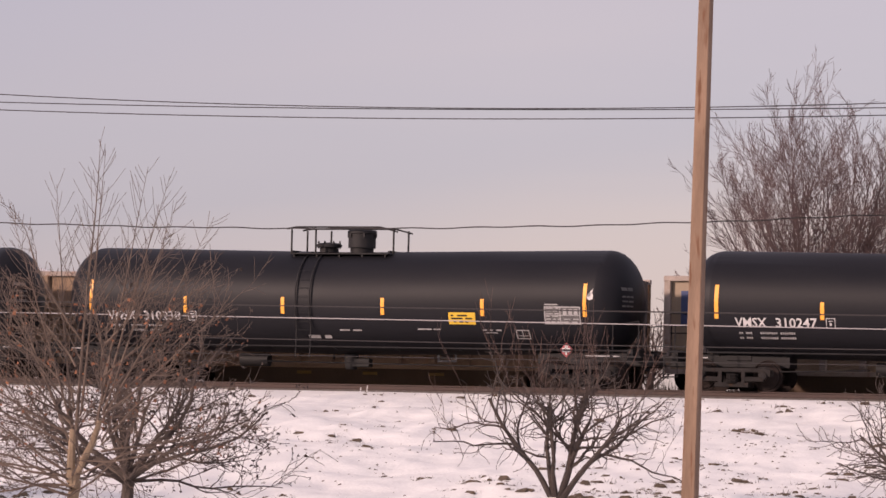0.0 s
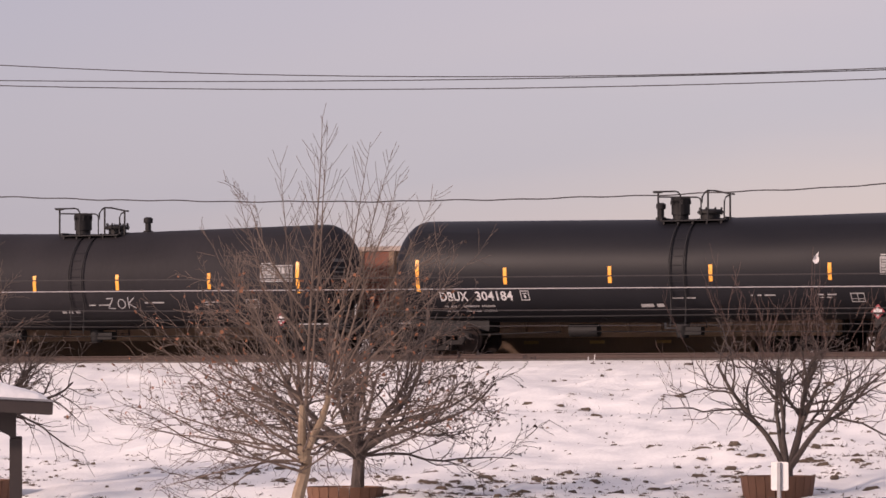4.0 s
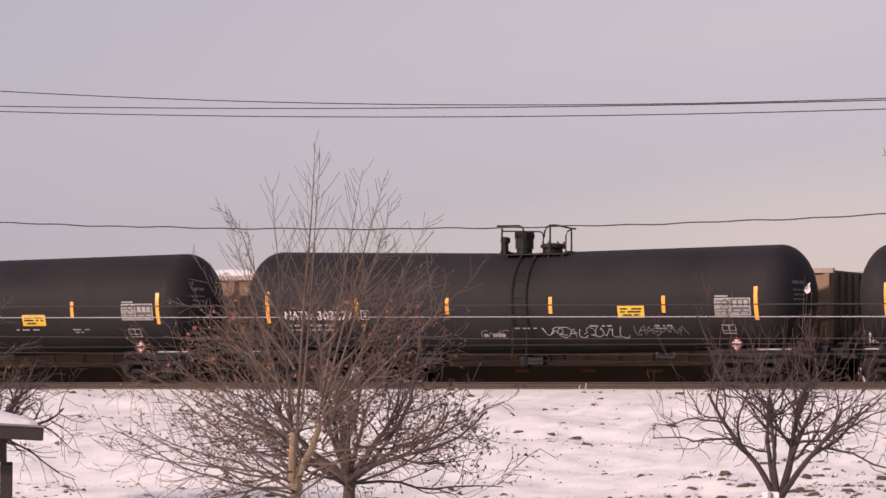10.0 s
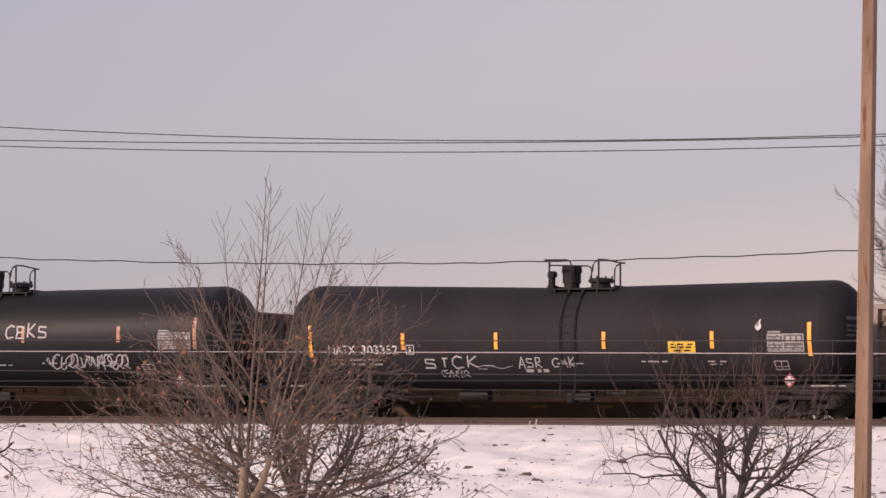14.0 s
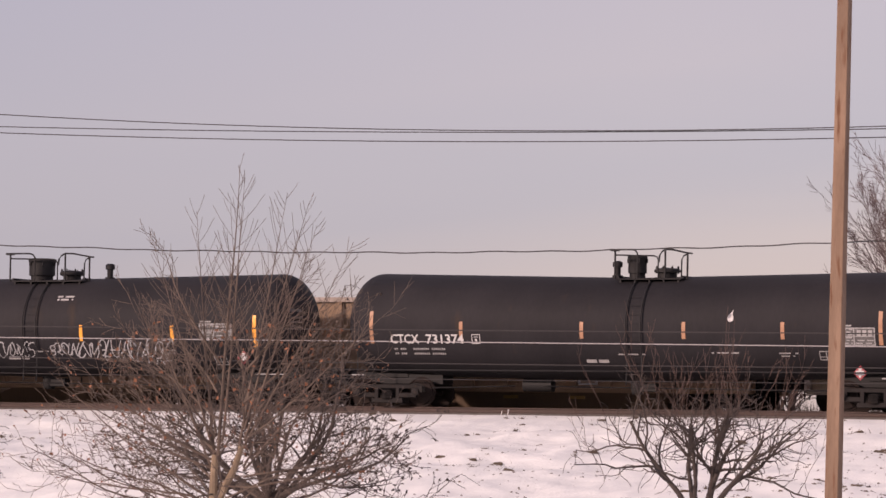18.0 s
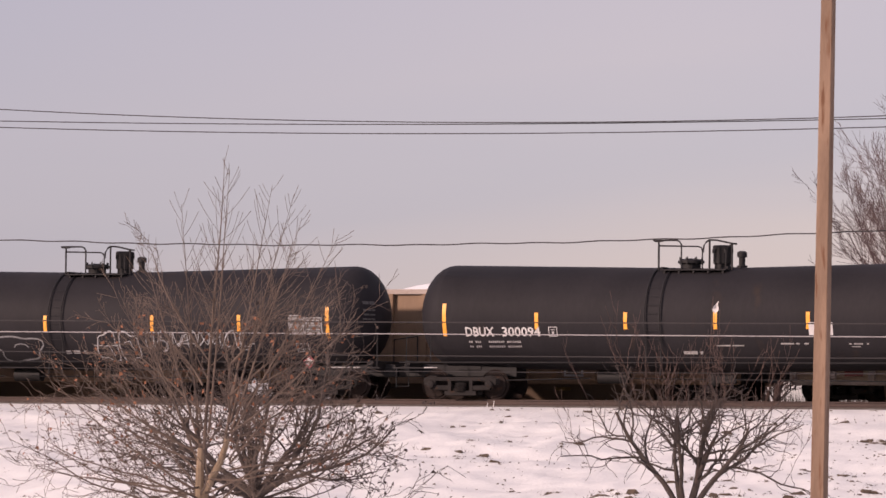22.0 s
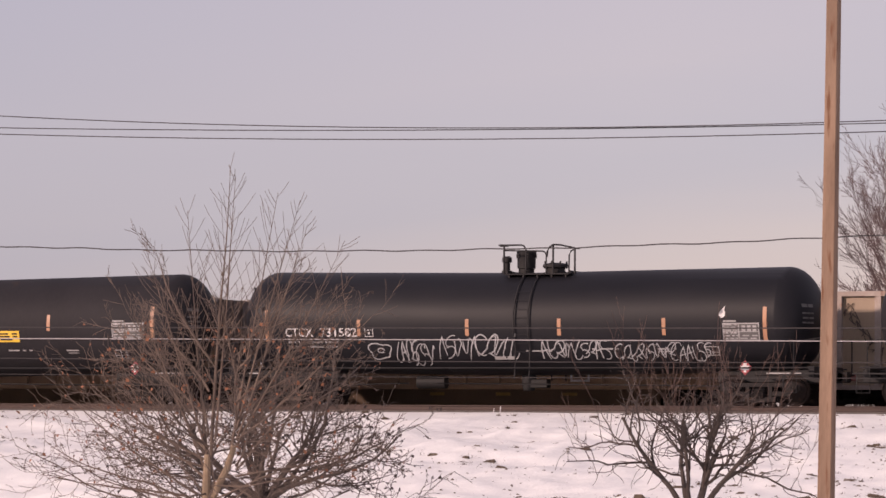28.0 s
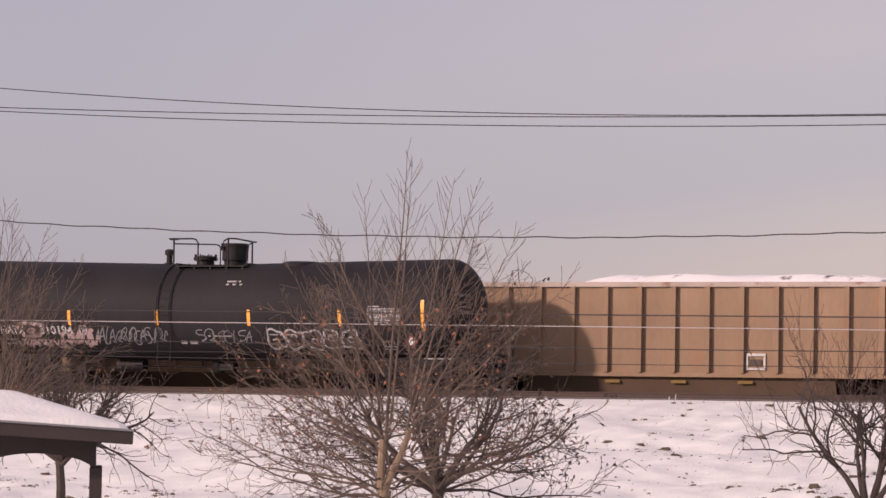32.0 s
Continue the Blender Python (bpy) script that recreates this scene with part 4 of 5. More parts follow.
CARS = [
    # mark, number, options, spray paint; paint, fittings, their place along the tank
    (("VMSX", "310233", "y", []), BLACK, "wide", -0.15),
    (("VMSX", "310238", "y", []), BLACK, "wide", -0.15),
    (("VMSX", "310247", "y", []), BLACK, "wide_flip", 0.23),
    (("VMSX", "310284", "y", []), BLACK, "wide", -0.15),
    (("VMSX", "310152", "y", []), BLACK, "wide", -0.15),
    (("CTCX", "731814", "", [(1.05, 2.1, 1.42, 1.72, "ZOK", 0.028, TAG_WHITE)]), DULL, "drum_first", 0.15),
    (("DBUX", "304184", "", []), BLACK, "vent_first", 0.57),
    (("CTCX", "731184", "y", []), DULL, "vent_first", 0.57),
    (("CITX", "224260", "p", []), BLACK, "vent_last", -0.4),
    (("NATX", "364454", "", []), GREY, "drum_first", 0.15),
    (("NATX", "303012", "", []), DULL, "vent_last", -0.4),
    (("CTCX", "732355", "", []), DULL, "drum_first", 0.15),
    (("NATX", "303485", "y", []), DULL, "vent_last", -0.4),
    (("NATX", "303277", "y", [(-0.83, -0.03, 1.23, 1.47, 3, 0.03, TAG_GREY), (1.1, 3.6, 1.24, 1.55, 6, 0.03, TAG_WHITE), (3.8, 5.4, 1.3, 1.58, 5, 0.026, TAG_GREY)]), DULL, "vent_first", 0.57),
    (("DBUX", "301281", "", [(0.4, 2.6, 1.12, 2.0, -3, 0.16, TAG_GREY), (2.98, 4.5, 1.52, 1.95, 5, 0.055, TAG_WHITE), (4.54, 7.0, 1.63, 1.92, 8, 0.04, TAG_GREY), (-6.72, -5.2, 1.97, 2.25, "CEKO", 0.03, TAG_GREY)]), DULL, "vent_drum_last", -0.2),
    (("CITX", "224159", "p", []), BLACK, "vent_first", 0.57),
    (("NATX", "302840", "", [(-5.1, -4.3, 1.40, 1.55, 1, 0.03, TAG_GREY), (-4.1, -1.9, 1.2, 1.7, 3, 0.036, TAG_GREY), (-1.45, -0.8, 1.33, 1.75, "NY", 0.024, TAG_GREY), (1.8, 5.5, 1.58, 2.02, 6, 0.09, TAG_LIME)]), DULL, "vent_first", 0.57),
    (("CITX", "224187", "p", [(-5.0, -3.5, 1.43, 1.75, 6, 0.035, TAG_GREY), (-3.7, -0.45, 1.42, 2.03, 8, 0.045, TAG_WHITE), (-0.54, 0.36, 2.2, 2.64, "AMC", 0.038, TAG_WHITE), (1.14, 2.63, 2.32, 2.72, "CEKS", 0.05, TAG_WHITE), (2.57, 5.2, 1.38, 1.85, 8, 0.055, TAG_WHITE)]), BLACK, "vent_first", 0.57),
    (("NATX", "303352", "y", [(-4.1, -2.35, 1.40, 1.74, "SICK", 0.045, TAG_WHITE), (-3.6, -2.8, 1.15, 1.35, 4, 0.035, TAG_WHITE), (-2.4, -1.4, 1.37, 1.50, 1, 0.026, TAG_WHITE), (-1.17, 0.63, 1.40, 1.69, "ASR CMK", 0.034, TAG_WHITE)]), DULL, "vent_first", 0.57),
    (("DBUX", "301565", "", []), DULL, "vent_first", 0.57),
    (("", "", "", [(-4.0, -1.6, 1.3, 1.9, 5, 0.06, TAG_WHITE), (1.8, 3.6, 1.4, 1.8, 5, 0.05, TAG_GREY)]), DULL, "vent_last", -0.4),
    (("NATX", "302598", "", [(-4.35, -3.42, 1.4, 2.0, -1, 0.06, TAG_WHITE), (-4.2, -3.6, 1.45, 1.95, 3, 0.17, TAG_GREEN), (-2.25, -1.5, 1.40, 1.95, "E", 0.085, TAG_WHITE), (-2.15, -1.65, 1.45, 1.85, 1, 0.08, TAG_GREEN), (-0.45, 0.18, 2.3, 2.9, -1, 0.035, TAG_WHITE), (-0.35, 0.08, 2.45, 2.78, 3, 0.03, TAG_WHITE), (-0.4, 2.2, 1.38, 2.05, 5, 0.07, TAG_WHITE)]), DULL, "vent_last", -0.4),
    (("NATX", "310131", "", [(-4.34, -1.45, 1.25, 1.92, -5, 0.05, TAG_WHITE), (-0.99, 0.19, 1.33, 1.80, 4, 0.045, TAG_WHITE), (-3.6, -1.9, 1.16, 1.26, 5, 0.02, TAG_GREY), (0.75, 1.75, 1.40, 1.78, 4, 0.045, TAG_WHITE), (1.7, 3.4, 1.25, 1.88, 5, 0.055, TAG_WHITE), (3.4, 4.8, 1.18, 1.90, 4, 0.06, TAG_WHITE)]), DULL, "vent_out_last", 0.25),
    (("CTCX", "731374", "p", []), DULL, "vent_first", 0.57),
    (("CITX", "224200", "p", []), BLACK, "vent_first", 0.57),
    (("NATX", "302024", "", [(-4.8, -3.6, 1.4, 1.75, 4, 0.04, TAG_WHITE), (-0.13, 0.77, 2.2, 2.62, 5, 0.035, TAG_GREY), (-0.05, 0.65, 1.85, 2.2, 3, 0.03, TAG_GREY)]), DULL, "vent_last", -0.4),
    (("DBUX", "302082", "", [(-3.9, -2.15, 1.05, 1.75, -2, 0.06, TAG_GREY), (0.3, 2.0, 1.3, 1.6, 6, 0.03, TAG_GREY)]), DULL, "vent_drum_last", -0.2),
    (("NATX", "302699", "", [(-7.05, -6.1, 1.13, 1.45, 4, 0.03, TAG_GREY), (-5.2, -3.5, 1.10, 1.92, -1, 0.045, TAG_GREY), (-3.5, -1.85, 1.02, 1.85, -1, 0.045, TAG_GREY), (0.0, 1.4, 1.0, 1.95, -2, 0.04, TAG_WHITE), (1.6, 5.0, 1.35, 1.95, 8, 0.04, TAG_WHITE)]), DULL, "vent_last", -0.4),
    (("DBUX", "300094", "w", []), DULL, "vent_last", -0.4),
    (("NATX", "310097", "", []), DULL, "vent_out_last", 0.25),
    (("DBUX", "302129", "h", [(-3.5, -2.0, 1.4, 1.95, 4, 0.04, TAG_GREY), (-2.5, -1.95, 1.5, 2.0, -1, 0.04, TAG_WHITE)]), DULL, "vent_drum_last", -0.2),
    (("NATX", "303335", "y", [(-2.2, -1.4, 1.2, 2.0, 2, 0.10, TAG_RUST), (-0.2, 0.6, 1.1, 1.8, 2, 0.12, TAG_RUST)]), DULL, "vent_first", 0.57),
    (("GATX", "200224", "p", [(-4.2, -3.2, 1.25, 1.9, 3, 0.035, TAG_GREY), (-2.8, -1.0, 1.35, 1.75, 4, 0.04, TAG_GREY), (-0.8, 1.6, 1.3, 1.8, 5, 0.04, TAG_GREY)]), DULL, "vent_first", 0.57),
    (("CTCX", "731608", "", []), DULL, "vent_last", -0.4),
    (("TILX", "193516", "yp", []), DULL, "vent_first", 0.57),
    (("CTCX", "731582", "p", [(-4.46, -3.75, 1.28, 1.78, -1, 0.035, TAG_WHITE), (-3.6, -2.45, 1.12, 1.85, 4, 0.045, TAG_WHITE), (-2.25, 0.2, 1.28, 2.0, 6, 0.045, TAG_WHITE), (0.87, 2.9, 1.28, 1.82, 6, 0.045, TAG_WHITE), (3.12, 5.9, 1.22, 1.75, 9, 0.04, TAG_WHITE)]), BLACK, "vent_first", 0.52),
    (("NATX", "310150", "p", [(0.1, 1.15, 1.98, 2.38, 6, 0.045, TAG_WHITE), (1.75, 5.25, 1.25, 2.2, -4, 0.05, TAG_GREY), (2.6, 5.2, 1.25, 1.7, 6, 0.05, TAG_PINK)]), DULL, "vent_out_first", 0.1),
    (("NATX", "302973", "y", [(-7.5, -7.0, 1.2, 1.6, 2, 0.04, TAG_WHITE), (-5.6, -3.9, 1.05, 1.65, 6, 0.045, TAG_WHITE), (-2.2, 0.6, 1.5, 2.0, 6, 0.04, TAG_GREY), (4.31, 6.2, 1.5, 2.1, 5, 0.045, TAG_WHITE)]), DULL, "vent_first", 0.52),
    (("DBUX", "302116", "", [(-4.3, -2.45, 1.05, 1.82, -2, 0.06, TAG_WHITE), (-2.3, 0.4, 1.0, 1.8, -3, 0.065, TAG_WHITE), (0.9, 1.7, 1.2, 1.9, 4, 0.045, TAG_GREY)]), DULL, "drum_first", 0.15),
    (("NATX", "310194", "", [(-6.3, -5.4, 1.45, 1.92, -1, 0.10, TAG_PINK), (-4.75, -3.55, 1.15, 1.70, 4, 0.13, TAG_PINK), (-6.4, -4.6, 1.15, 1.4, 5, 0.09, TAG_PINK), (-3.6, -1.1, 1.25, 1.78, 8, 0.05, TAG_GREY), (0.0, 1.85, 1.28, 1.72, 5, 0.045, TAG_GREY), (2.3, 5.4, 1.12, 1.75, -5, 0.06, TAG_WHITE)]), DULL, "vent_out_first", 0.05),
]
SPEED = 22.88
# couplings along the train, at time zero
ENDS = [-72.3, -53.55, -34.65, -15.68, 3.24, 22.16, 41.1, 60.15, 79.23, 98.14, 117.12, 136.02, 155.11, 173.96, 192.72, 211.77, 230.56, 249.5, 268.4, 287.3,
        306.2, 325.05, 343.91, 362.72, 381.65, 400.39, 419.23, 438.2, 457.05, 475.8, 494.47, 513.37, 532.25, 551.0, 569.7, 588.4, 607.45, 626.85, 645.47, 664.26, 683.05]
TONES = {BLACK.name: "glossy black", DULL.name: "weathered dull black", GREY.name: "dark grey"}
train = []


def build_train():
    made = {}
    rng = random.Random(7)
    for i, (spec, paint, dome, dome_x) in enumerate(CARS):
        key = (paint.name, dome, dome_x)
        at = pose((ENDS[i] + ENDS[i + 1]) / 2, NEAR_Y, RAIL_Z)
        if key in made:
            car = copy_thing(made[key], at)
        else:
            car = build_tank_car(paint, dome, dome_x)
            car.matrix_basis = at
            # a bare copy is kept by its part list: later cars are copied before dressing
            made[key] = car
        train.append(car)
    for i, (spec, paint, dome, dome_x) in enumerate(CARS):
        dress(train[i], spec, paint, rng)
        extra = " with graffiti" if spec[3] else " and yellow panel" if "y" in spec[2] else ""
        tagged(train[i], TONES[paint.name] + " railway tank car, white lettering" + extra, "tank car", "cars of the passing train")


build_train()


# ---- standing coal train on the siding ----
def build_coal_car(x0, x1, paint, panels, seed, belts=2):
    """An open coal car with ribbed sides and a snowy load; x0, x1: its body's ends."""
    rng = random.Random(seed)
    L = x1 - x0
    car = thing("coal_car", pose((x0 + x1) / 2, FAR_Y, RAIL_Z), "", "coal car", "cars of the standing coal train")
    h, w = L / 2, 1.52
    z0, z1 = 0.52, 3.22
    tub = Geo()
    for s in (-1, 1):
        tub.box((0, s * (w - 0.03), (z0 + z1) / 2), (L, 0.05, z1 - z0))
    part("side_sheet", tub, paint, car)
    for e in (-1, 1):
        end = Geo()
        a, b = e * (h - 0.02), e * (h - 1.7)
        end.add([(a, -w + 0.06, z1), (a, w - 0.06, z1), (a, w - 0.06, 1.25), (a, -w + 0.06, 1.25), (b, -w + 0.06, 0.75), (b, w - 0.06, 0.75)],
                [(0, 1, 2, 3), (3, 2, 5, 4)])
        for y in (-0.9, -0.3, 0.3, 0.9):
            end.box((a + e * 0.03, y, 2.2), (0.08, 0.1, 1.95))
        part("end_sheet", end, DARKEND, car)
    for s in (-1, 1):
        top = Geo().box((0, s * (w + 0.01), z1 - 0.02), (L + 0.08, 0.16, 0.15))
        part("top_chord", top, RIMW, car)
        low = Geo().box((0, s * (w + 0.01), z0 + 0.04), (L - 0.1, 0.12, 0.13))
        part("side_sill", low, RIMW if paint is BEIGE else TAN, car)
    rib = Geo().box((0, -0.05, (z0 + z1) / 2 + 0.01), (0.10, 0.14, z1 - z0 - 0.18)).box((-0.1, -0.02, (z0 + z1) / 2 + 0.01), (0.11, 0.05, z1 - z0 - 0.18)).mesh("rib", RIMW if paint is BEIGE else TAN)
    for s in (-1, 1):
        for k in range(panels + 1):
            x = -h + 0.12 + (L - 0.24) * k / panels
            o = part("rib", rib, None, car)
            o.location = (x, s * (w + 0.01), 0)
            if s > 0:
                o.rotation_euler = (0, 0, math.pi)
    for k in range(belts):
        z = z0 + (z1 - z0) * (k + 1) / (belts + 1) + 0.12
        belt = Geo().box((0, -w - 0.03, z), (L - 0.2, 0.035, 0.035))
        part("side_belt", belt, TAN if paint is not BEIGE else RIMW, car)
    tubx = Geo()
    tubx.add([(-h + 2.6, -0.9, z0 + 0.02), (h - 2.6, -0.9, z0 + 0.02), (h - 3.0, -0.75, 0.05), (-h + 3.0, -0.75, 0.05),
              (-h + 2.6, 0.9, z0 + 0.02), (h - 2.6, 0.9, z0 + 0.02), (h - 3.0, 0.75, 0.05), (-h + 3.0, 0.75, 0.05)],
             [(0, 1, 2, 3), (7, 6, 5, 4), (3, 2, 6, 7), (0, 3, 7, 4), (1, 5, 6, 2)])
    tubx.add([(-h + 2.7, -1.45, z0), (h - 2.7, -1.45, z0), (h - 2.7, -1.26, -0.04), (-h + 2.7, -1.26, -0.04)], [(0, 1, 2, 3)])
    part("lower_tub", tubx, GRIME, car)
    # load
    q = Geo()
    nxx, nyy = 46, 9
    for j in range(nyy):
        for i in range(nxx):
            x, y = -h + 0.3 + (L - 0.6) * i / (nxx - 1), -1.42 + 2.84 * j / (nyy - 1)
            u = abs(x - (1.6 if seed == 4 else 0.0)) / h * (1.15 if seed == 4 else 1.0)
            crest = (0.12 if paint is BEIGE else 0.46) * ease(1.0, 0.55, u) * ease(1.5, 0.5, abs(y))
            z = z1 - 0.16 + crest + 0.10 * noise.noise((x * 0.5 + seed * 9, y * 0.9, 3)) + 0.03 * noise.noise((x * 2.3, y * 2.3, seed))
            q.v.append((x, y, z))
    q.f = [(j * nxx + i, j * nxx + i + 1, j * nxx + nxx + i + 1, j * nxx + nxx + i) for j in range(nyy - 1) for i in range(nxx - 1)]
    load = part("load", q, COAL, car, "snow-covered coal heap", True)
    for e in (-1, 1):
        build_truck(car, e * (h - 1.35))
        cp = Geo().box((e * (h + 0.35), 0, 0.80), (0.9, 0.24, 0.28))
        cp.box((e * (h + 0.05), 0, 0.72), (0.2, 2.6, 0.25))
        part("coupler", cp, STEEL, car)
        lad = Geo()
        for y in (-1.45, -1.0):
            lad.tube([(e * (h + 0.06), y, 0.35), (e * (h + 0.06), y, 1.45)], 0.02, 5)
        for k in range(4):
            lad.tube([(e * (h + 0.06), -1.45, 0.4 + 0.3 * k), (e * (h + 0.06), -1.0, 0.4 + 0.3 * k)], 0.015, 5)
        for k in range(3):
            lad.tube([(e * (h - 0.75), -w - 0.09, 1.1 + 0.55 * k), (e * (h - 0.15), -w - 0.09, 1.1 + 0.55 * k)], 0.016, 5)
        part("grab_iron", lad, FITTING, car)
    return car


COAL_ENDS = [(-86.0, -70.65), (-69.15, -54.13), (-52.45, -37.15), (-35.62, -20.4), (-18.9, -3.6)]
coal = []
for k, (a, b) in enumerate(COAL_ENDS):
    beige = k == 3
    c = build_coal_car(a, b, BEIGE if beige else TAN, 13 if beige else 14, k + 2, 0)
    tagged(c, ("pale beige" if beige else "rust-tan") + " ribbed coal car heaped with snowy coal", "coal car", "cars of the standing coal train")
    coal.append(c)

car = coal[3]
h = (COAL_ENDS[3][1] - COAL_ENDS[3][0]) / 2
part("painted_panel", Geo().box((-h + 0.78, -1.555, 2.35), (0.62, 0.012, 1.0)), BLUE, car, "faded blue painted panel")
for txt, x, z in (("PN", -h + 2.87, 2.25), ("JX", -h + 3.69, 2.25), ("50", -h + 2.87, 1.80), ("812", -h + 3.69, 1.80)):
    part("reporting_mark", flat_text(txt, x, -1.552, z, 0.34, 0.46 if len(txt) == 2 else 0.64), DARKEND, car)
q = Geo()
rng = random.Random(5)
for k in range(6):
    x, z = -h + 1.5 + k * 0.18, 2.75 - k * 0.25
    pts = [(x + 0.16 * math.cos(1.7 * j + k), -1.553 - 0.0006 * j, z + 0.2 * math.sin(1.9 * j)) for j in range(7)]
    q.tube(pts, 0.016, 4)
part("graffiti", q, DARKEND, car)
part("rust_patch", Geo().box((-h + 1.85, -1.552, 0.86), (0.55, 0.008, 0.22)), TAG_RUST, car)
car = coal[2]
h = (COAL_ENDS[2][1] - COAL_ENDS[2][0]) / 2
part("painted_panel", Geo().box((-h + 0.68, -1.552, 2.0), (0.92, 0.012, 2.3)), REDBROWN, car, "red-brown repainted panel")
# tape strips drawn dim, as shaded by the passing tanks
for x in (-2.0, 0.1, 2.2):
    part("reflective_strip", Geo().box((x, -1.47, 0.36), (0.46, 0.012, 0.09)), DIM_TAPE, car, "yellow reflective tape strip, dimmed by shade in its colour")
plate = Geo()
for a, b, c, d in ((2.25, 2.85, 1.12, 1.2), (2.25, 2.31, 0.75, 1.14), (2.79, 2.85, 0.75, 1.14), (2.25, 2.85, 0.72, 0.78)):
    plate.box(((a + b) / 2, -1.552, (c + d) / 2), (b - a, 0.012, d - c))
part("data_plate", plate, WHITE, car, "white stencilled data plate")
part("data_text", Geo().box((2.55, -1.552, 0.94), (0.36, 0.012, 0.18)), DARKEND, car)


# ---- trees and shrubs ----
def grow(out, rng, p, d, length, radius, level, P, root=None):
    """Adds one bough and, from it, its side shoots, to out as (points, radii, level, its first bough's number)."""
    n = max(3, int(P["segs"][level]))
    pts, rad = [Vector(p)], [radius]
    d = Vector(d).normalized()
    step = length / n
    for i in range(n):
        wob = Vector((rng.gauss(0, 1), rng.gauss(0, 1), rng.gauss(0, 1))) * P["wander"][level]
        d = (d + wob + Vector((0, 0, P["up"][level]))).normalized()
        pts.append(pts[-1] + d * step)
        rad.append(max(radius * (1 - (1 - P["taper"]) * (i + 1) / n), P["thin"]))
    root = len(out) if root is None else root
    out.append((pts, rad, level, root))
    if level + 1 >= len(P["kids"]):
        return
    k = P["kids"][level]
    for j in range(k):
        u = P["from"][level] + (1 - P["from"][level]) * (j + rng.random()) / k
        i = min(int(u * n), n - 1)
        q = pts[i].lerp(pts[i + 1], u * n - i)
        base = (pts[i + 1] - pts[i]).normalized()
        side = base.cross(Vector((rng.gauss(0, 1), rng.gauss(0, 1), rng.gauss(0, 1)))).normalized()
        a = radians(P["angle"][level] * rng.uniform(0.7, 1.25))
        nd = base * math.cos(a) + side * math.sin(a)
        grow(out, rng, q, nd, length * P["ratio"][level] * rng.uniform(0.65, 1.2) * (1.15 - (P["fall"] if level == 0 else 0.5) * u), max(rad[i] * P["shrink"][level], P["thin"]), level + 1, P, root)


def plant(name, at, shoots, P, seed, materials, label, category, group="", leaves=0, leaf_zone=None, leaf=None, single=True, sprouts=0):
    """Trunks and boughs are parts, the nearest branches parts of their bough; sprays and twigs are stuff."""
    rng = random.Random(seed)
    out = []
    for p, d, length, radius, *own in shoots:
        grow(out, rng, p, d, length, radius, 0, own[0] if own else P)
    tree = thing(name, pose(*at), label, category, group)
    wood = lambda lv: materials[min(lv, len(materials) - 1)]
    bough, count, rest = {}, 0, {}
    for k, (pts, rad, lv, root) in enumerate(out):
        if lv == 0:
            thick = rad[0] > 0.08
            bough[k] = part("trunk" if thick else "bough", Geo().tube(pts, rad, 8, True), wood(0 if thick else 1), tree, smooth=True)
        elif lv == 1 and single and count < 290:
            count += 1
            part("branch", Geo().tube(pts, rad, 5, False), wood(1), bough[root])
        else:
            rest.setdefault(lv, Geo()).tube(pts, rad, 5 if lv == 1 else 4 if lv == 2 else 3, False)
    for lv, q in rest.items():
        part("brushwood", q, wood(lv), tree)["kind"] = "stuff"
    if sprouts:
        q = Geo().tube([(0.3, -0.2, 1.0), (0.45, -0.3, 2.4), (0.66, -0.44, 3.6), (0.72, -0.5, 4.5), (0.74, -0.5, 4.75)], [0.012, 0.010, 0.008, 0.006, 0.005], 4, False)
        spots = [pts[len(pts) // 2] for pts, rad, lv, root in out if lv in (1, 2) and pts[len(pts) // 2].z > 0.9]
        for _ in range(sprouts):
            p = Vector(rng.choice(spots))
            pts, d = [p], Vector((0.12 * p.x + rng.gauss(0, 0.1), 0.12 * p.y + rng.gauss(0, 0.1), 1)).normalized()
            size = rng.uniform(0.14, 0.34)
            for k in range(6):
                d = (d + Vector((rng.gauss(0, 0.2), rng.gauss(0, 0.2), 0.03))).normalized()
                p = p + d * size
                pts.append(p)
                if k in (1, 2, 3, 4):
                    e = (d + Vector((rng.gauss(0, 0.5), rng.gauss(0, 0.5), 0))).normalized()
                    q.tube([p, p + e * size * 0.8, p + (e + Vector((0, 0, 0.3))) * size * 1.5], [0.005, 0.0045, 0.004], 3, False)
            q.tube(pts, [0.0075, 0.0065, 0.006, 0.0055, 0.005, 0.0045, 0.004], 3, False)
        part("brushwood", q, BARK_RED, tree)["kind"] = "stuff"
    if leaves:
        tips = [pts for pts, rad, lv, root in out if lv >= 2 and (leaf_zone is None or leaf_zone[0] < pts[-1].z < leaf_zone[1])]
        q = Geo()
        for _ in range(leaves):
            c = Vector(rng.choice(rng.choice(tips)[-3:]))
            a, b = Vector((rng.gauss(0, 1), rng.gauss(0, 1), rng.gauss(0, 1))).normalized(), Vector((rng.gauss(0, 1), rng.gauss(0, 1), -1)).normalized()
            s = rng.uniform(0.02, 0.045)
            n = a.cross(b).normalized() * s * 0.3
            q.add([c, c + (a + b * 0.6) * s, c + b * s * 2 + n, c + (b * 0.6 - a) * s], [(0, 1, 2), (0, 2, 3)])
        part("foliage", q, leaf or LEAF, tree)["kind"] = "stuff"
    return tree


def dirs(rng, n, tilt, jitter=6):
    out = []
    for k in range(n):
        a = 2 * math.pi * (k + rng.uniform(-0.2, 0.2)) / n
        t = radians(tilt + rng.uniform(-jitter, jitter))
        out.append((math.cos(a) * math.sin(t), math.sin(a) * math.sin(t), math.cos(t)))
    return out


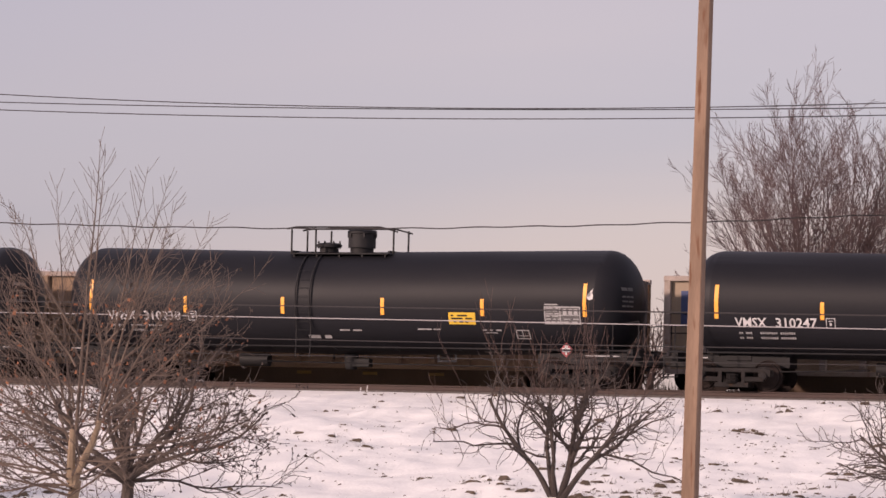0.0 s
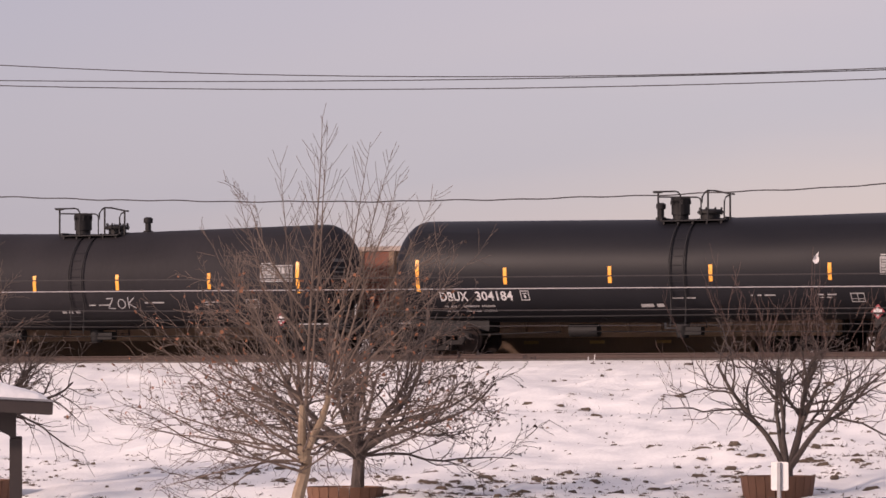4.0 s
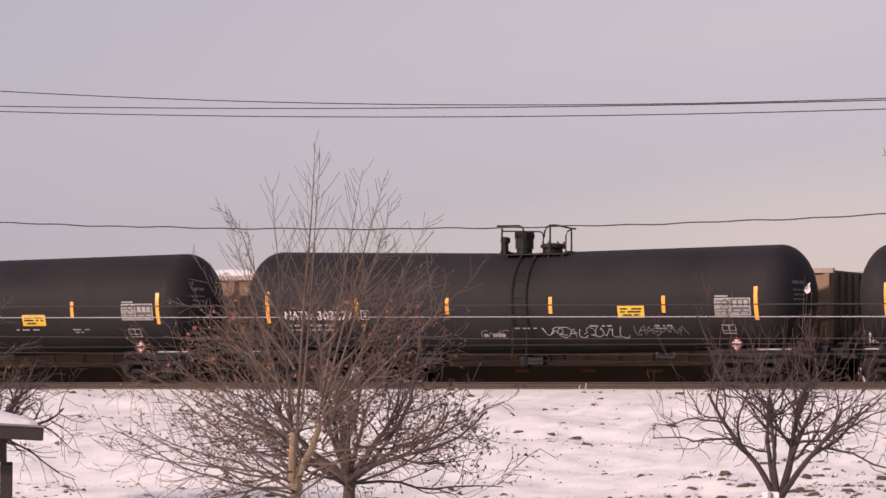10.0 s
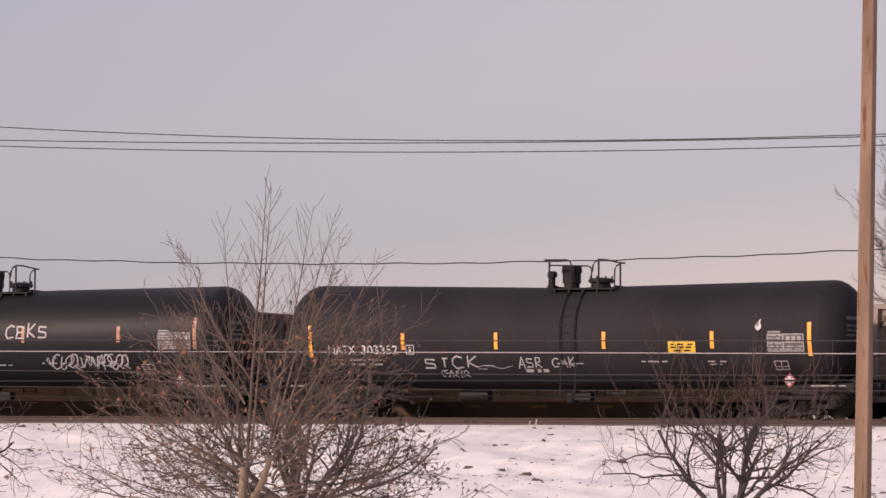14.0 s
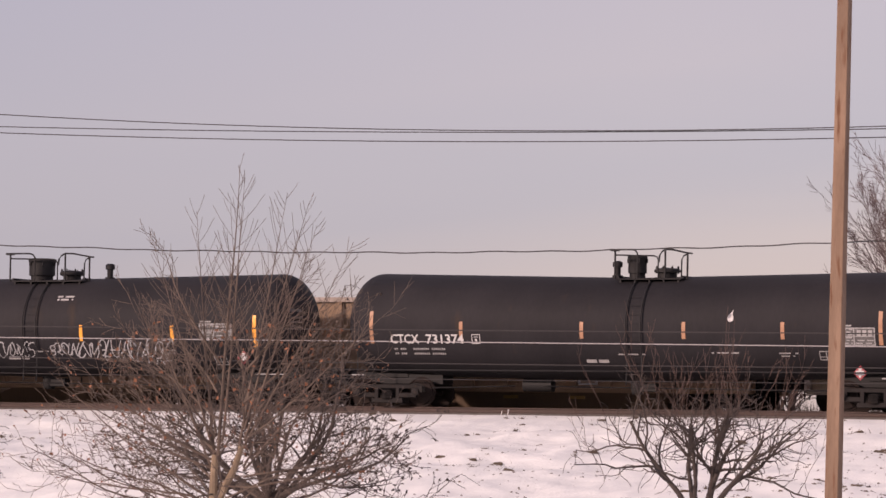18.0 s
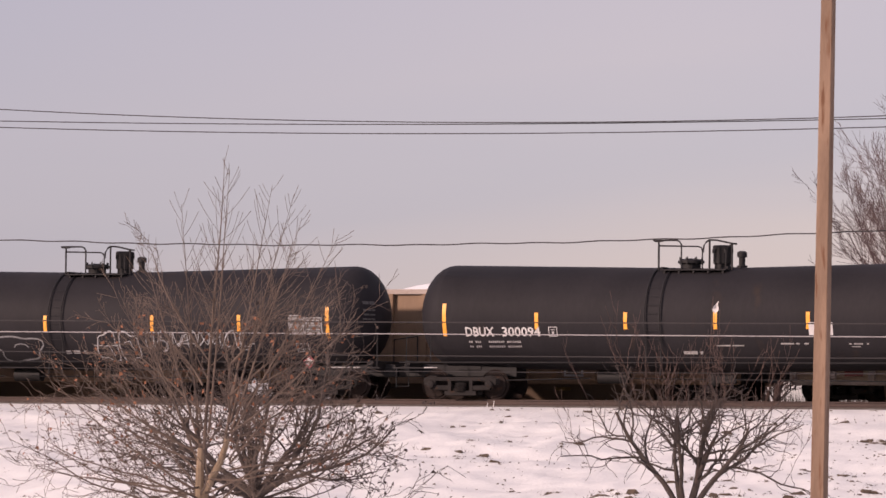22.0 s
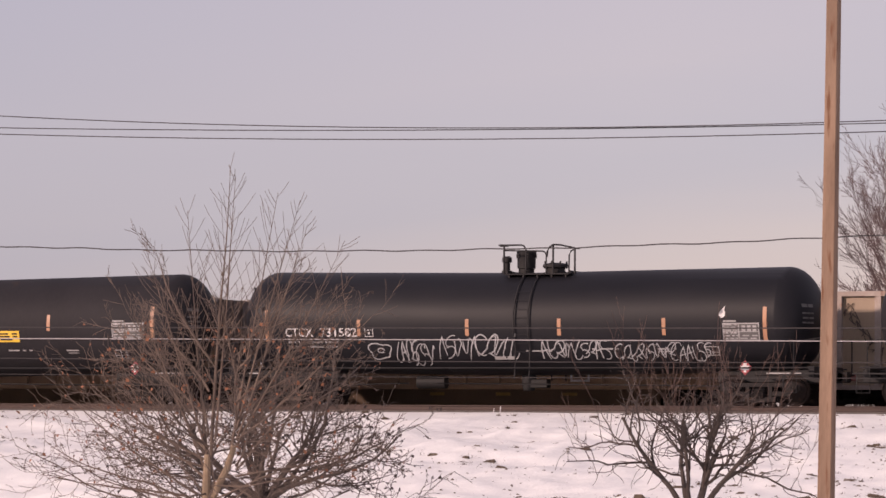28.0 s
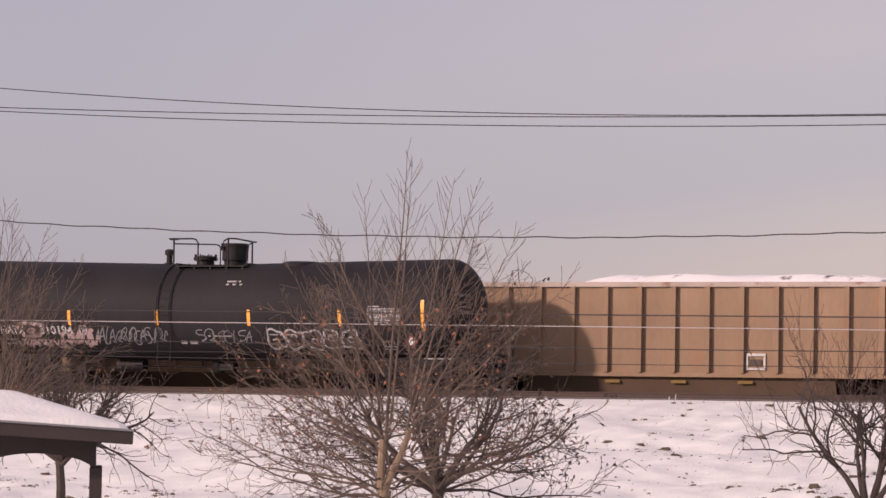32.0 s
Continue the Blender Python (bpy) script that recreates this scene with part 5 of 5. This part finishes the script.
def big_tree(at, seed, label, materials, scale=1.0, leaves=620, low=True):
    """A forked trunk, slim upright leaders, long tan boughs between and dark drooping boughs below."""
    rng = random.Random(seed)
    k = scale
    lead = dict(segs=[20, 9, 6, 4], wander=[0.008, 0.014, 0.02, 0.03], up=[0.002, 0.045, 0.04, 0.03], fall=1.0, taper=0.08, thin=0.0042,
                kids=[26, 2], angle=[42, 27], ratio=[0.42, 0.40], shrink=[0.45, 0.65, 0.8], **{"from": [0.26, 0.15, 0.2]})
    fan = dict(segs=[12, 8, 6, 4], wander=[0.055, 0.075, 0.10, 0.11], up=[0.026, 0.030, 0.02, 0.01], fall=0.5, taper=0.16, thin=0.0042,
               kids=[11, 6, 3], angle=[40, 40, 42], ratio=[0.40, 0.42, 0.45], shrink=[0.55, 0.6, 0.7], **{"from": [0.22, 0.15, 0.15]})
    skirt = dict(segs=[13, 9, 7, 5], wander=[0.10, 0.14, 0.18, 0.20], up=[0.016, 0.02, 0.01, 0.0], fall=0.5, taper=0.18, thin=0.0044,
                 kids=[8, 5, 3], angle=[48, 46, 48], ratio=[0.40, 0.45, 0.45], shrink=[0.55, 0.55, 0.6], **{"from": [0.2, 0.12, 0.1]})
    stub = dict(lead, kids=[0], taper=0.66, up=[0.015], wander=[0.03])
    shoots = [((-0.26 * k, 0, -0.3), (0.14, 0.0, 1), 1.5 * k, 0.15 * k, stub), ((-0.07, 0.0, 1.12 * k), (0.04, -0.04, 1), 1.0 * k, 0.095 * k, stub),
              ((-0.05, 0.02, 1.05 * k), (0.46, 0.10, 1), 1.35 * k, 0.085 * k, stub)]
    for x, z, tx, tz, r in ((0.0, 1.9, 0.25, 7.9, 0.056), (-0.05, 1.9, -0.83, 7.15, 0.040), (-0.1, 2.2, -1.25, 6.4, 0.032), (0.1, 2.4, 0.70, 7.7, 0.040), (0.45, 2.3, 1.25, 7.45, 0.040),
                            (0.55, 2.6, 1.75, 7.2, 0.036), (0.55, 2.4, 2.3, 6.6, 0.034), (0.55, 2.3, 2.9, 6.45, 0.032), (-0.1, 1.8, -1.75, 5.3, 0.030)):
        d = Vector((tx - x, 0.09 * (tz - z) * rng.uniform(-1, 1), tz - z))
        shoots.append(((x * k, 0, z * k), tuple(d), d.length * k * rng.uniform(0.92, 0.95), 0.72 * r * k, lead))
    for n, tilt, ln, z0, z1 in ((5, 40, 2.3, 3.0, 4.0), (6, 52, 2.8, 2.3, 3.3), (7, 64, 3.3, 1.9, 2.8), (7, 74, 3.4, 1.6, 2.4)):
        for d in dirs(rng, n, tilt, 7):
            side = 0.55 if d[0] > 0 else -0.04
            shoots.append(((side * k, 0, rng.uniform(z0, z1) * k), d, ln * k * rng.uniform(0.85, 1.1), 0.024 * k, fan))
    for n, tilt, ln in ((3, 66, 3.1), (5, 78, 3.3), (4, 90, 3.2)) if low else ((5, 50, 2.6),):
        for d in dirs(rng, n, tilt, 6):
            shoots.append(((-0.06, 0, rng.uniform(0.8, 1.6) * k), d, ln * k * rng.uniform(0.85, 1.08), 0.022 * k, skirt))
    for x, y, z, ln in ((-1, 0.25, 0.20, 3.9), (-1, -0.3, 0.34, 3.9), (-1, 0.05, 0.05, 3.9), (-1, -0.1, 0.50, 3.8), (-1, -0.2, -0.12, 3.4), (-1, 0.2, 0.7, 3.6)) if low else ():
        shoots.append(((-0.08, 0, rng.uniform(0.8, 1.3) * k), (x, y, z), ln * k, 0.027 * k, skirt))
    return plant("tree", at, shoots, lead, seed, materials, label, "tree", "trees by the embankment", leaves, (1.6, 4.6))


def shrub(at, seed, label, materials, spread=3.0, rise=2.6, sprouts=0, name="shrub", stems=6, tilt=42, curl=1.0, thin=0.006, stem=0.0, reach=0.66, leans=(), leaves=0):
    rng = random.Random(seed)
    P = dict(segs=[9, 8, 7, 6], wander=[0.10 * curl, 0.15 * curl, 0.20 * curl, 0.22 * curl], up=[0.035, 0.03, 0.02, 0.01], fall=0.5, taper=0.3, thin=thin,
             kids=[9, 8, 5], angle=[46, 46, 48], ratio=[reach, 0.5, 0.5], shrink=[0.6, 0.5, 0.55], **{"from": [0.3, 0.2, 0.15]})
    lift = 0.15 + stem
    if leaves:
        P.update({"kids": [8, 7, 5], "wander": [0.12, 0.17, 0.22, 0.25], "from": [0.28, 0.15, 0.1], "taper": 0.26})
    if leans:
        P.update({"from": [0.42, 0.12, 0.1], "kids": [8, 9, 7], "wander": [0.10, 0.19, 0.27, 0.32], "up": [0.028, 0.03, 0.01, 0.0], "angle": [46, 52, 52], "taper": 0.4})
    shoots = [((0, 0, lift), (math.tan(radians(a)), math.tan(radians(b)), 1), ln, rng.uniform(0.055, 0.085)) for a, b, ln in leans] if leans else [((0, 0, lift * rng.uniform(0.75, 1.0)), d, spread * rng.uniform(0.75, 1.1), 0.06) for d in dirs(rng, stems, tilt, 10)]
    if not leans:
        shoots += [((0, 0, lift), d, rise * rng.uniform(0.8, 1.1), 0.05) for d in dirs(rng, 3, 14, 6)]
    if leaves:
        shoots += [((0, 0, lift), d, 2.7 * rng.uniform(0.85, 1.1), 0.055) for d in dirs(rng, 3, 40, 8)]
        shoots += [((0, 0, lift * 0.8), d, 3.1 * rng.uniform(0.9, 1.1), 0.034) for d in dirs(rng, 6, 72, 7)]
    if stem:
        shoots.append(((0, 0, -0.1), (0.02, 0, 1), stem + 0.35, 0.15 if leaves else 0.11, dict(P, kids=[0], fall=0.5, taper=0.75, wander=[0.02])))
    return plant(name, at, shoots, P, seed, materials, label, "shrub" if name == "shrub" else "tree", "trees by the embankment", leaves, None, LEAF_DARK, True, sprouts)


def planter(at, r=0.69, hgt=0.46):
    """A twelve-sided tub of upright wooden staves."""
    p = thing("planter", pose(*at), "brown wooden stave planter with snow on its soil", "planter", "planters at the foot of the embankment")
    n = 22
    stave = Geo()
    wdt = 2 * r * math.sin(math.pi / n) * 0.96
    stave.add([(-wdt * 0.44, -0.02 + 0.1, -0.25), (wdt * 0.44, -0.02 + 0.1, -0.25), (wdt * 0.5, -0.02, hgt), (-wdt * 0.5, -0.02, hgt),
               (-wdt * 0.44, 0.02 + 0.1, -0.25), (wdt * 0.44, 0.02 + 0.1, -0.25), (wdt * 0.5, 0.02, hgt), (-wdt * 0.5, 0.02, hgt)],
              [(0, 1, 2, 3), (7, 6, 5, 4), (0, 4, 5, 1), (1, 5, 6, 2), (2, 6, 7, 3), (3, 7, 4, 0)])
    me = stave.mesh("stave", PLANK)
    for k in range(n):
        a = 2 * math.pi * k / n
        o = part("stave", me, None, p)
        o.location = (r * math.cos(a), r * math.sin(a), 0)
        o.rotation_euler = (0, 0, a + math.pi / 2)
    part("soil", Geo().lathe([(0.1, 0.0), (0.12, r * 0.80), (hgt - 0.14, r * 0.93), (hgt - 0.09, r * 0.7), (hgt - 0.02, r * 0.2), (hgt - 0.02, 0.0)], 20), SNOW, p, "snow on the soil", True)
    return p


planter((-27.57, 75.3, 0.09), 0.735)
planter((-35.67, 72.0, -0.12), 0.76)
planter((-45.5, 74.0, -0.1), 0.76)
big_tree((-33.78, 66.5, -0.1), 27, "bare tan-barked tree with a few brown leaves", [BARK_TAN, BARK_TWIG, BARK_TWIG, BARK_TWIG])
shrub((-35.40, 72.0, 0.35), 31, "bare dark spreading tree growing from a planter", [BARK_DARK], 3.5, 2.0, 0, "small_tree", 10, 60, 1.1, 0.0052, 0.62, 0.52, (), 2000)
shrub((-27.35, 75.3, 0.38), 41, "bare dark shrub with reddish shoots in a planter", [BARK_DARK], 2.0, 2.0, 46, "shrub", 6, 33, 1.0, 0.0054, 0.12, 0.85,
      ((-38, 0, 2.6), (-29, 16, 2.3), (-10, -9, 2.1), (7, 10, 1.9), (34, -6, 2.4), (20, 12, 2.3)))
shrub((-45.5, 74.0, 0.5), 51, "bare dark tree growing from a planter", [BARK_DARK], 2.2, 1.9, 0, "small_tree", 9, 50, 1.0, 0.006, 0.9)
shrub((-19.2, 75.6, 0.3), 61, "bare dark shrub at the foot of the embankment", [BARK_DARK], 2.4, 1.8, 0, "shrub", 7, 48)
big_tree((-45.4, 70.5, 0.0), 23, "bare tall tree with reddish twigs", [BARK_TWIG], 0.9, 60, False)


def far_tree(at, seed, tall, stems=12, reach=36):
    """Many stems fanning out from the ground, with long ascending branches."""
    rng = random.Random(seed)
    P = dict(segs=[12, 8, 6, 4, 3], wander=[0.03, 0.035, 0.04, 0.05, 0.06], up=[0.010, 0.022, 0.03, 0.03, 0.03], fall=0.5, taper=0.2, thin=0.0058,
             kids=[13, 8, 6, 3], angle=[30, 28, 27, 26], ratio=[0.42, 0.46, 0.48, 0.5], shrink=[0.5, 0.55, 0.6, 0.7], **{"from": [0.22, 0.15, 0.12, 0.2]})
    shoots = []
    for k in range(stems):
        a, t = 2.4 * k + rng.uniform(-0.3, 0.3), radians(reach * math.sqrt((k + 0.5) / stems) + rng.uniform(-3, 3))
        shoots.append(((0.25 * math.cos(a), 0.25 * math.sin(a), -0.2), (math.cos(a) * math.sin(t), math.sin(a) * math.sin(t), math.cos(t)), tall * rng.uniform(0.86, 1.0) * (1.0 - 0.16 * k / stems), 0.0075 * tall))
    return plant("tree", at, shoots, P, seed, [FAR_TWIG], "bare reddish-brown many-stemmed tree behind the tracks", "tree", "trees behind the tracks", single=False)


far_tree((-35.7, 124, 2.8), 71, 9.5, 22, 29)
far_tree((-39.2, 125, 2.8), 72, 4.7, 9, 24)
far_tree((-30.8, 127, 2.8), 73, 10.0, 14, 34)
for k, (x, y, tall) in enumerate(((-42.6, 118, 3.0), (-39.6, 117, 2.6))):
    shrub((x, y, 2.8), 80 + k, "bare reddish bush behind the tracks", [BARK_RED], 1.5, tall, 0, "shrub", 5, 25, 0.6, 0.008)

# ---- pole, cables, sign, shelter ----
pole = thing("utility_pole", pose(-22.17, 68.0, -0.1, 0, 0.8, 0), "weathered tan squared timber utility pole", "utility pole", "utility poles")
q = Geo()
for z, w in ((-0.6, 0.134), (3.0, 0.124), (7.0, 0.116), (12.5, 0.104)):
    e = 0.88 * w
    q.v += [(x, y, z) for x, y in ((-e, -w), (e, -w), (w, -e), (w, e), (e, w), (-e, w), (-w, e), (-w, -e))]
q.f = [(8 * j + k, 8 * j + (k + 1) % 8, 8 * j + 8 + (k + 1) % 8, 8 * j + 8 + k) for j in range(3) for k in range(8)] + [tuple(range(24, 32)), tuple(range(7, -1, -1))]
part("shaft", q, POLE, pole)
for k, x in enumerate((-82.0, -6.0)):
    p = thing("utility_pole", pose(x, 95.2, 1.6), "weathered wooden utility pole with a cross-arm", "utility pole", "utility poles")
    part("shaft", Geo().tube([(0, 0, -0.6), (0, 0, 12.5)], [0.17, 0.13], 14), POLE, p, smooth=True)
    part("cross_arm", Geo().box((0, 0, 9.0), (0.12, 2.2, 0.12)), POLE, p)


def cable(points, y, r, material, label, twist=0.0):
    """A cable that sags through three (x, z) points, in a plane along the track."""
    (xa, za), (xb, zb), (xc, zc) = points
    x = [-82.0 + 76.0 * k / 300 for k in range(301)]
    path = []
    for k, u in enumerate(x):
        z = za * (u - xb) * (u - xc) / ((xa - xb) * (xa - xc)) + zb * (u - xa) * (u - xc) / ((xb - xa) * (xb - xc)) + zc * (u - xa) * (u - xb) / ((xc - xa) * (xc - xb))
        path.append((u, y, z + twist * math.sin(u * 3.7) + 0.7 * twist * math.sin(u * 1.53)))
    ob = new("cable", Geo().tube(path, r, 6, True).mesh("cable", material, True))
    return tagged(ob, label, "cable", "overhead cables")


cable(((-54.69, 11.15), (-40.44, 10.47), (-29.25, 10.39)), 95.0, 0.0135, WIRE, "thin black overhead power cable")
cable(((-54.68, 10.83), (-40.44, 10.43), (-29.25, 10.325)), 95.06, 0.0135, WIRE, "thin black overhead power cable")
cable(((-54.68, 10.65), (-41.08, 10.19), (-29.25, 10.11)), 95.0, 0.0135, WIRE, "thin black overhead power cable")
cable(((-54.62, 7.55), (-41.0, 7.285), (-29.23, 7.53)), 95.0, 0.0165, WIRE, "twisted black overhead telephone cable", 0.012)
cable(((-54.59, 5.32), (-41.29, 5.24), (-29.2, 5.18)), 95.0, 0.017, WIRE, "thin dark overhead cable")
cable(((-54.58, 5.01), (-41.28, 4.93), (-29.22, 4.85)), 95.0, 0.0135, WIRE_PALE, "thin pale metal overhead cable")
cable(((-54.57, 4.47), (-41.28, 4.36), (-29.22, 4.32)), 95.0, 0.014, WIRE, "thin dark overhead cable")
cable(((-54.56, 4.03), (-41.27, 3.95), (-29.22, 3.93)), 95.0, 0.010, WIRE, "thin dark overhead cable")

sign = thing("parking_sign", pose(-24.35, 66.6, ground_height(-24.35, 66.6), 0, 0, 0), "back of a small aluminium sign on a steel post", "sign")
part("post", Geo().box((0, -0.03, 0.45), (0.06, 0.05, 1.35)), GALV, sign)
plate = Geo()
pts = []
for cx, cz, a0 in ((0.13, 0.22, 0), (-0.13, 0.22, 90), (-0.13, -0.22, 180), (0.13, -0.22, 270)):
    for k in range(4):
        a = radians(a0 + k * 30)
        pts.append((cx + 0.035 * math.cos(a), cz + 0.035 * math.sin(a)))
n = len(pts)
plate.v = [(x, 0, z + 0.88) for x, z in pts] + [(x, 0.006, z + 0.88) for x, z in pts]
plate.f = [tuple(range(n)), tuple(range(2 * n - 1, n - 1, -1))] + [(k, (k + 1) % n, n + (k + 1) % n, n + k) for k in range(n)]
part("plate", plate, ALU, sign)


def shelter():
    s = thing("picnic_shelter", pose(-32.57, 54.0, -0.34, 0, 0, 31), "brown wooden shelter with a snow-covered roof and arched braces", "shelter")
    for x in (0.0, -1.85, -3.7):
        for y in (0.0, 2.4):
            part("post", Geo().box((x, y, 0.75), (0.2, 0.2, 2.3)), BROWN, s)
    for y in (0.0, 2.4):
        for x in (-0.925, -2.775):
            q = Geo()
            outer = [(x - 0.925 + 1.85 * k / 16, 2.36 + 0.055 * (-(x - 0.925 + 1.85 * k / 16))) for k in range(17)]
            arch = []
            for k in range(17):
                u = -1 + 2 * k / 16
                arch.append((x + 0.925 * u, 1.80 + 0.30 * math.sqrt(max(0, 1 - u * u)) if abs(u) < 0.98 else 1.78))
            for t in (-0.08, 0.08):
                q.v += [(a, y + t, b) for a, b in outer] + [(a, y + t, b) for a, b in arch]
            for base in (0, 34):
                q.f += [(base + k, base + k + 1, base + 17 + k + 1, base + 17 + k) for k in range(16)]
            q.f += [(17 + k, 18 + k, 51 + k + 1, 51 + k) for k in range(16)]
            q.f += [(k, k + 1, 34 + k + 1, 34 + k) for k in range(16)]
            part("arched_brace", q, BROWN, s)
    sl = math.degrees(math.atan(0.055))
    roof = Geo()
    roof.box((-1.97, 1.2, 2.49), (5.06, 3.9, 0.17), 0, sl)
    part("roof", roof, BROWN, s)
    part("fascia", Geo().box((-1.97, -0.77, 2.52), (5.10, 0.05, 0.22), 0, sl), BROWN, s)
    part("roof_edge", Geo().box((-1.97, -0.80, 2.63), (5.12, 0.05, 0.035), 0, sl), GALV, s, "pale metal drip edge")
    q = Geo()
    nxx, nyy = 40, 24
    for j in range(nyy):
        for i in range(nxx):
            x, y = -4.5 + 5.06 * i / (nxx - 1), -0.78 + 3.9 * j / (nyy - 1)
            hip = min(0.56 - x, x + 4.5, y + 0.78, 3.12 - y)
            z = 2.585 + 0.055 * (-1.85 - x) + min(hip, 2.0) * 0.23 + 0.10 * ease(0, 0.12, hip) + 0.015 * noise.noise((x * 2, y * 2, 4))
            q.v.append((x, y, z))
    q.f = [(j * nxx + i, j * nxx + i + 1, j * nxx + nxx + i + 1, j * nxx + nxx + i) for j in range(nyy - 1) for i in range(nxx - 1)]
    part("snow_cover", q, SNOW, s, "smooth snow on the roof", True)


shelter()

# ---- grass tufts and litter in the snow ----
rng = random.Random(99)
q = Geo()
BEDS = ((-28.6, 76.4, 2.0), (-30.2, 80.0, 2.6), (-34.0, 75.4, 1.7), (-35.9, 75.0, 2.0), (-46.5, 75.6, 2.2), (-25.0, 80.0, 2.8), (-52.0, 78.0, 3.0))
clusters = []
for _ in range(1150):
    x, y = rng.uniform(-66, -18), 72 + 29.6 * rng.random() ** 1.25
    if noise.noise((x * 0.16, y * 0.16, 20)) > -0.28 + 0.5 * rng.random():
        clusters.append((x, y, rng.choice((0.12, 0.25, 0.5, 0.9)), rng.choice((1, 1, 2, 3, 5))))
for bx, by, br in BEDS:
    for _ in range(64):
        clusters.append((bx + rng.gauss(0, 0.62 * br), by + rng.gauss(0, 1.1 * br), 0.22, rng.choice((1, 2, 3))))
for _ in range(5200):
    x, y = rng.uniform(-66, -18), 72 + 29.6 * rng.random() ** 1.2
    if noise.noise((x * 0.2, y * 0.2, 31)) < -0.1 + 0.35 * rng.random():
        continue
    z, r = ground_height(x, y), rng.uniform(0.010, 0.032)
    q.add([(x - 2 * r, y, z - 0.01), (x, y - r, z - 0.01), (x + 2 * r, y + 0.3 * r, z - 0.01), (x + rng.gauss(0, r), y, z + r * rng.uniform(0.4, 1.3))], [(0, 1, 3), (1, 2, 3), (2, 0, 3)])
for cx0, cy0, wide, count in clusters:
    bed = min(math.hypot(cx0 - bx, cy0 - by) for bx, by, br in BEDS)
    for _ in range(count):
        x, y = cx0 + rng.gauss(0, wide), cy0 + rng.gauss(0, wide * 0.6)
        z = ground_height(x, y)
        big = rng.choice((0.45, 0.55, 0.7, 0.9, 1.5))
        flat = rng.uniform(1.1, 2.2)
        r = rng.uniform(0.03, 0.075) * big
        ring = [(x + flat * r * rng.uniform(0.6, 1.4) * math.cos(w), y + r * rng.uniform(0.6, 1.4) * math.sin(w), z - 0.025) for w in (0, 1.05, 2.1, 3.14, 4.19, 5.24)]
        q.add(ring + [(x + r * 0.5 * flat, y, z + r * rng.uniform(0.3, 0.8)), (x - r * 0.5 * flat, y, z + r * rng.uniform(0.2, 0.8))],
              [(0, 1, 6), (1, 2, 7), (1, 7, 6), (2, 3, 7), (3, 4, 7), (4, 5, 6), (4, 6, 7), (5, 0, 6)])
        for _ in range(rng.choice((3, 6, 9, 14))):
            a, lean, ln = rng.uniform(0, 6.28), rng.uniform(0.5, 1.5), rng.uniform(0.06, 0.17) * big
            b = Vector((x + rng.gauss(0, 1.2 * flat * r), y + rng.gauss(0, 1.2 * r), z - 0.01))
            w = Vector((-math.sin(a), math.cos(a), 0)) * 0.009
            tip = b + Vector((math.cos(a) * math.sin(lean), math.sin(a) * math.sin(lean), math.cos(lean) * 0.8 + 0.05)) * ln
            q.add([b - w, b + w, tip], [(0, 1, 2)])
tufts = new("grass_tufts", q.mesh("grass_tufts", GRASS))
tagged(tufts, "dead brown grass tufts poking through the snow", "grass", kind="stuff")
# added weeds, not seen there: they block the bright sky below the cars
q = Geo()
for _ in range(9000):
    x, y = rng.uniform(-78, -18), rng.uniform(111.2, 113.4)
    b = Vector((x, y, 2.85))
    a, lean, ln = rng.uniform(0, 6.28), rng.uniform(0.0, 0.5), rng.uniform(0.6, 1.25) * (0.85 + 0.5 * noise.noise((x * 0.6, 2.0, 7.0)))
    w = Vector((0.018, 0.006, 0))
    tip = b + Vector((math.cos(a) * math.sin(lean), math.sin(a) * math.sin(lean), math.cos(lean))) * ln
    q.add([b - w, b + w, tip], [(0, 1, 2)])
weeds = new("dry_weeds", q.mesh("dry_weeds", GRASS))
tagged(weeds, "added strip of dry brown weeds screening the sky under the cars", "weeds", kind="stuff")
for x, z, tall in ((-43.1, 3.10, 0.1), (-46.9, 3.10, 0.05), (-42.9, 3.10, 0.16)):
    st = new("trackside_marker", Geo().tube([(x, 102.3, z - 0.1), (x + 0.03, 102.3, z + tall)], [0.016, 0.014], 8).mesh("trackside_marker", WHITE))
    tagged(st, "small white marker stake beside the rail", "marker", "trackside markers")


rag = Geo()
rag.v = [(0, 0, 0), (0.07, 0.01, 0.05), (0.09, -0.02, 0.12), (0.06, 0, 0.17), (0.075, 0.02, 0.26), (0.02, 0.01, 0.2), (-0.02, -0.02, 0.15), (-0.07, 0.01, 0.08), (0.02, 0.035, 0.11)]
rag.f = [(0, 1, 8), (1, 2, 8), (2, 3, 8), (3, 4, 5), (3, 5, 8), (5, 6, 8), (6, 7, 8), (7, 0, 8)]
scrap = new("plastic_scrap", rag.mesh("plastic_scrap", WHITE))
scrap.location = (-27.53, 77.5, 4.88)
tagged(scrap, "white plastic scrap caught on a shrub shoot", "litter")


def motions():
    """The train runs by at an even speed."""
    for i, car in enumerate(train):
        x = (ENDS[i] + ENDS[i + 1]) / 2
        walk(car, [(t, pose(x - SPEED * t, NEAR_Y, RAIL_Z)) for t in (0.0, 16.0, 32.0)])


motions()
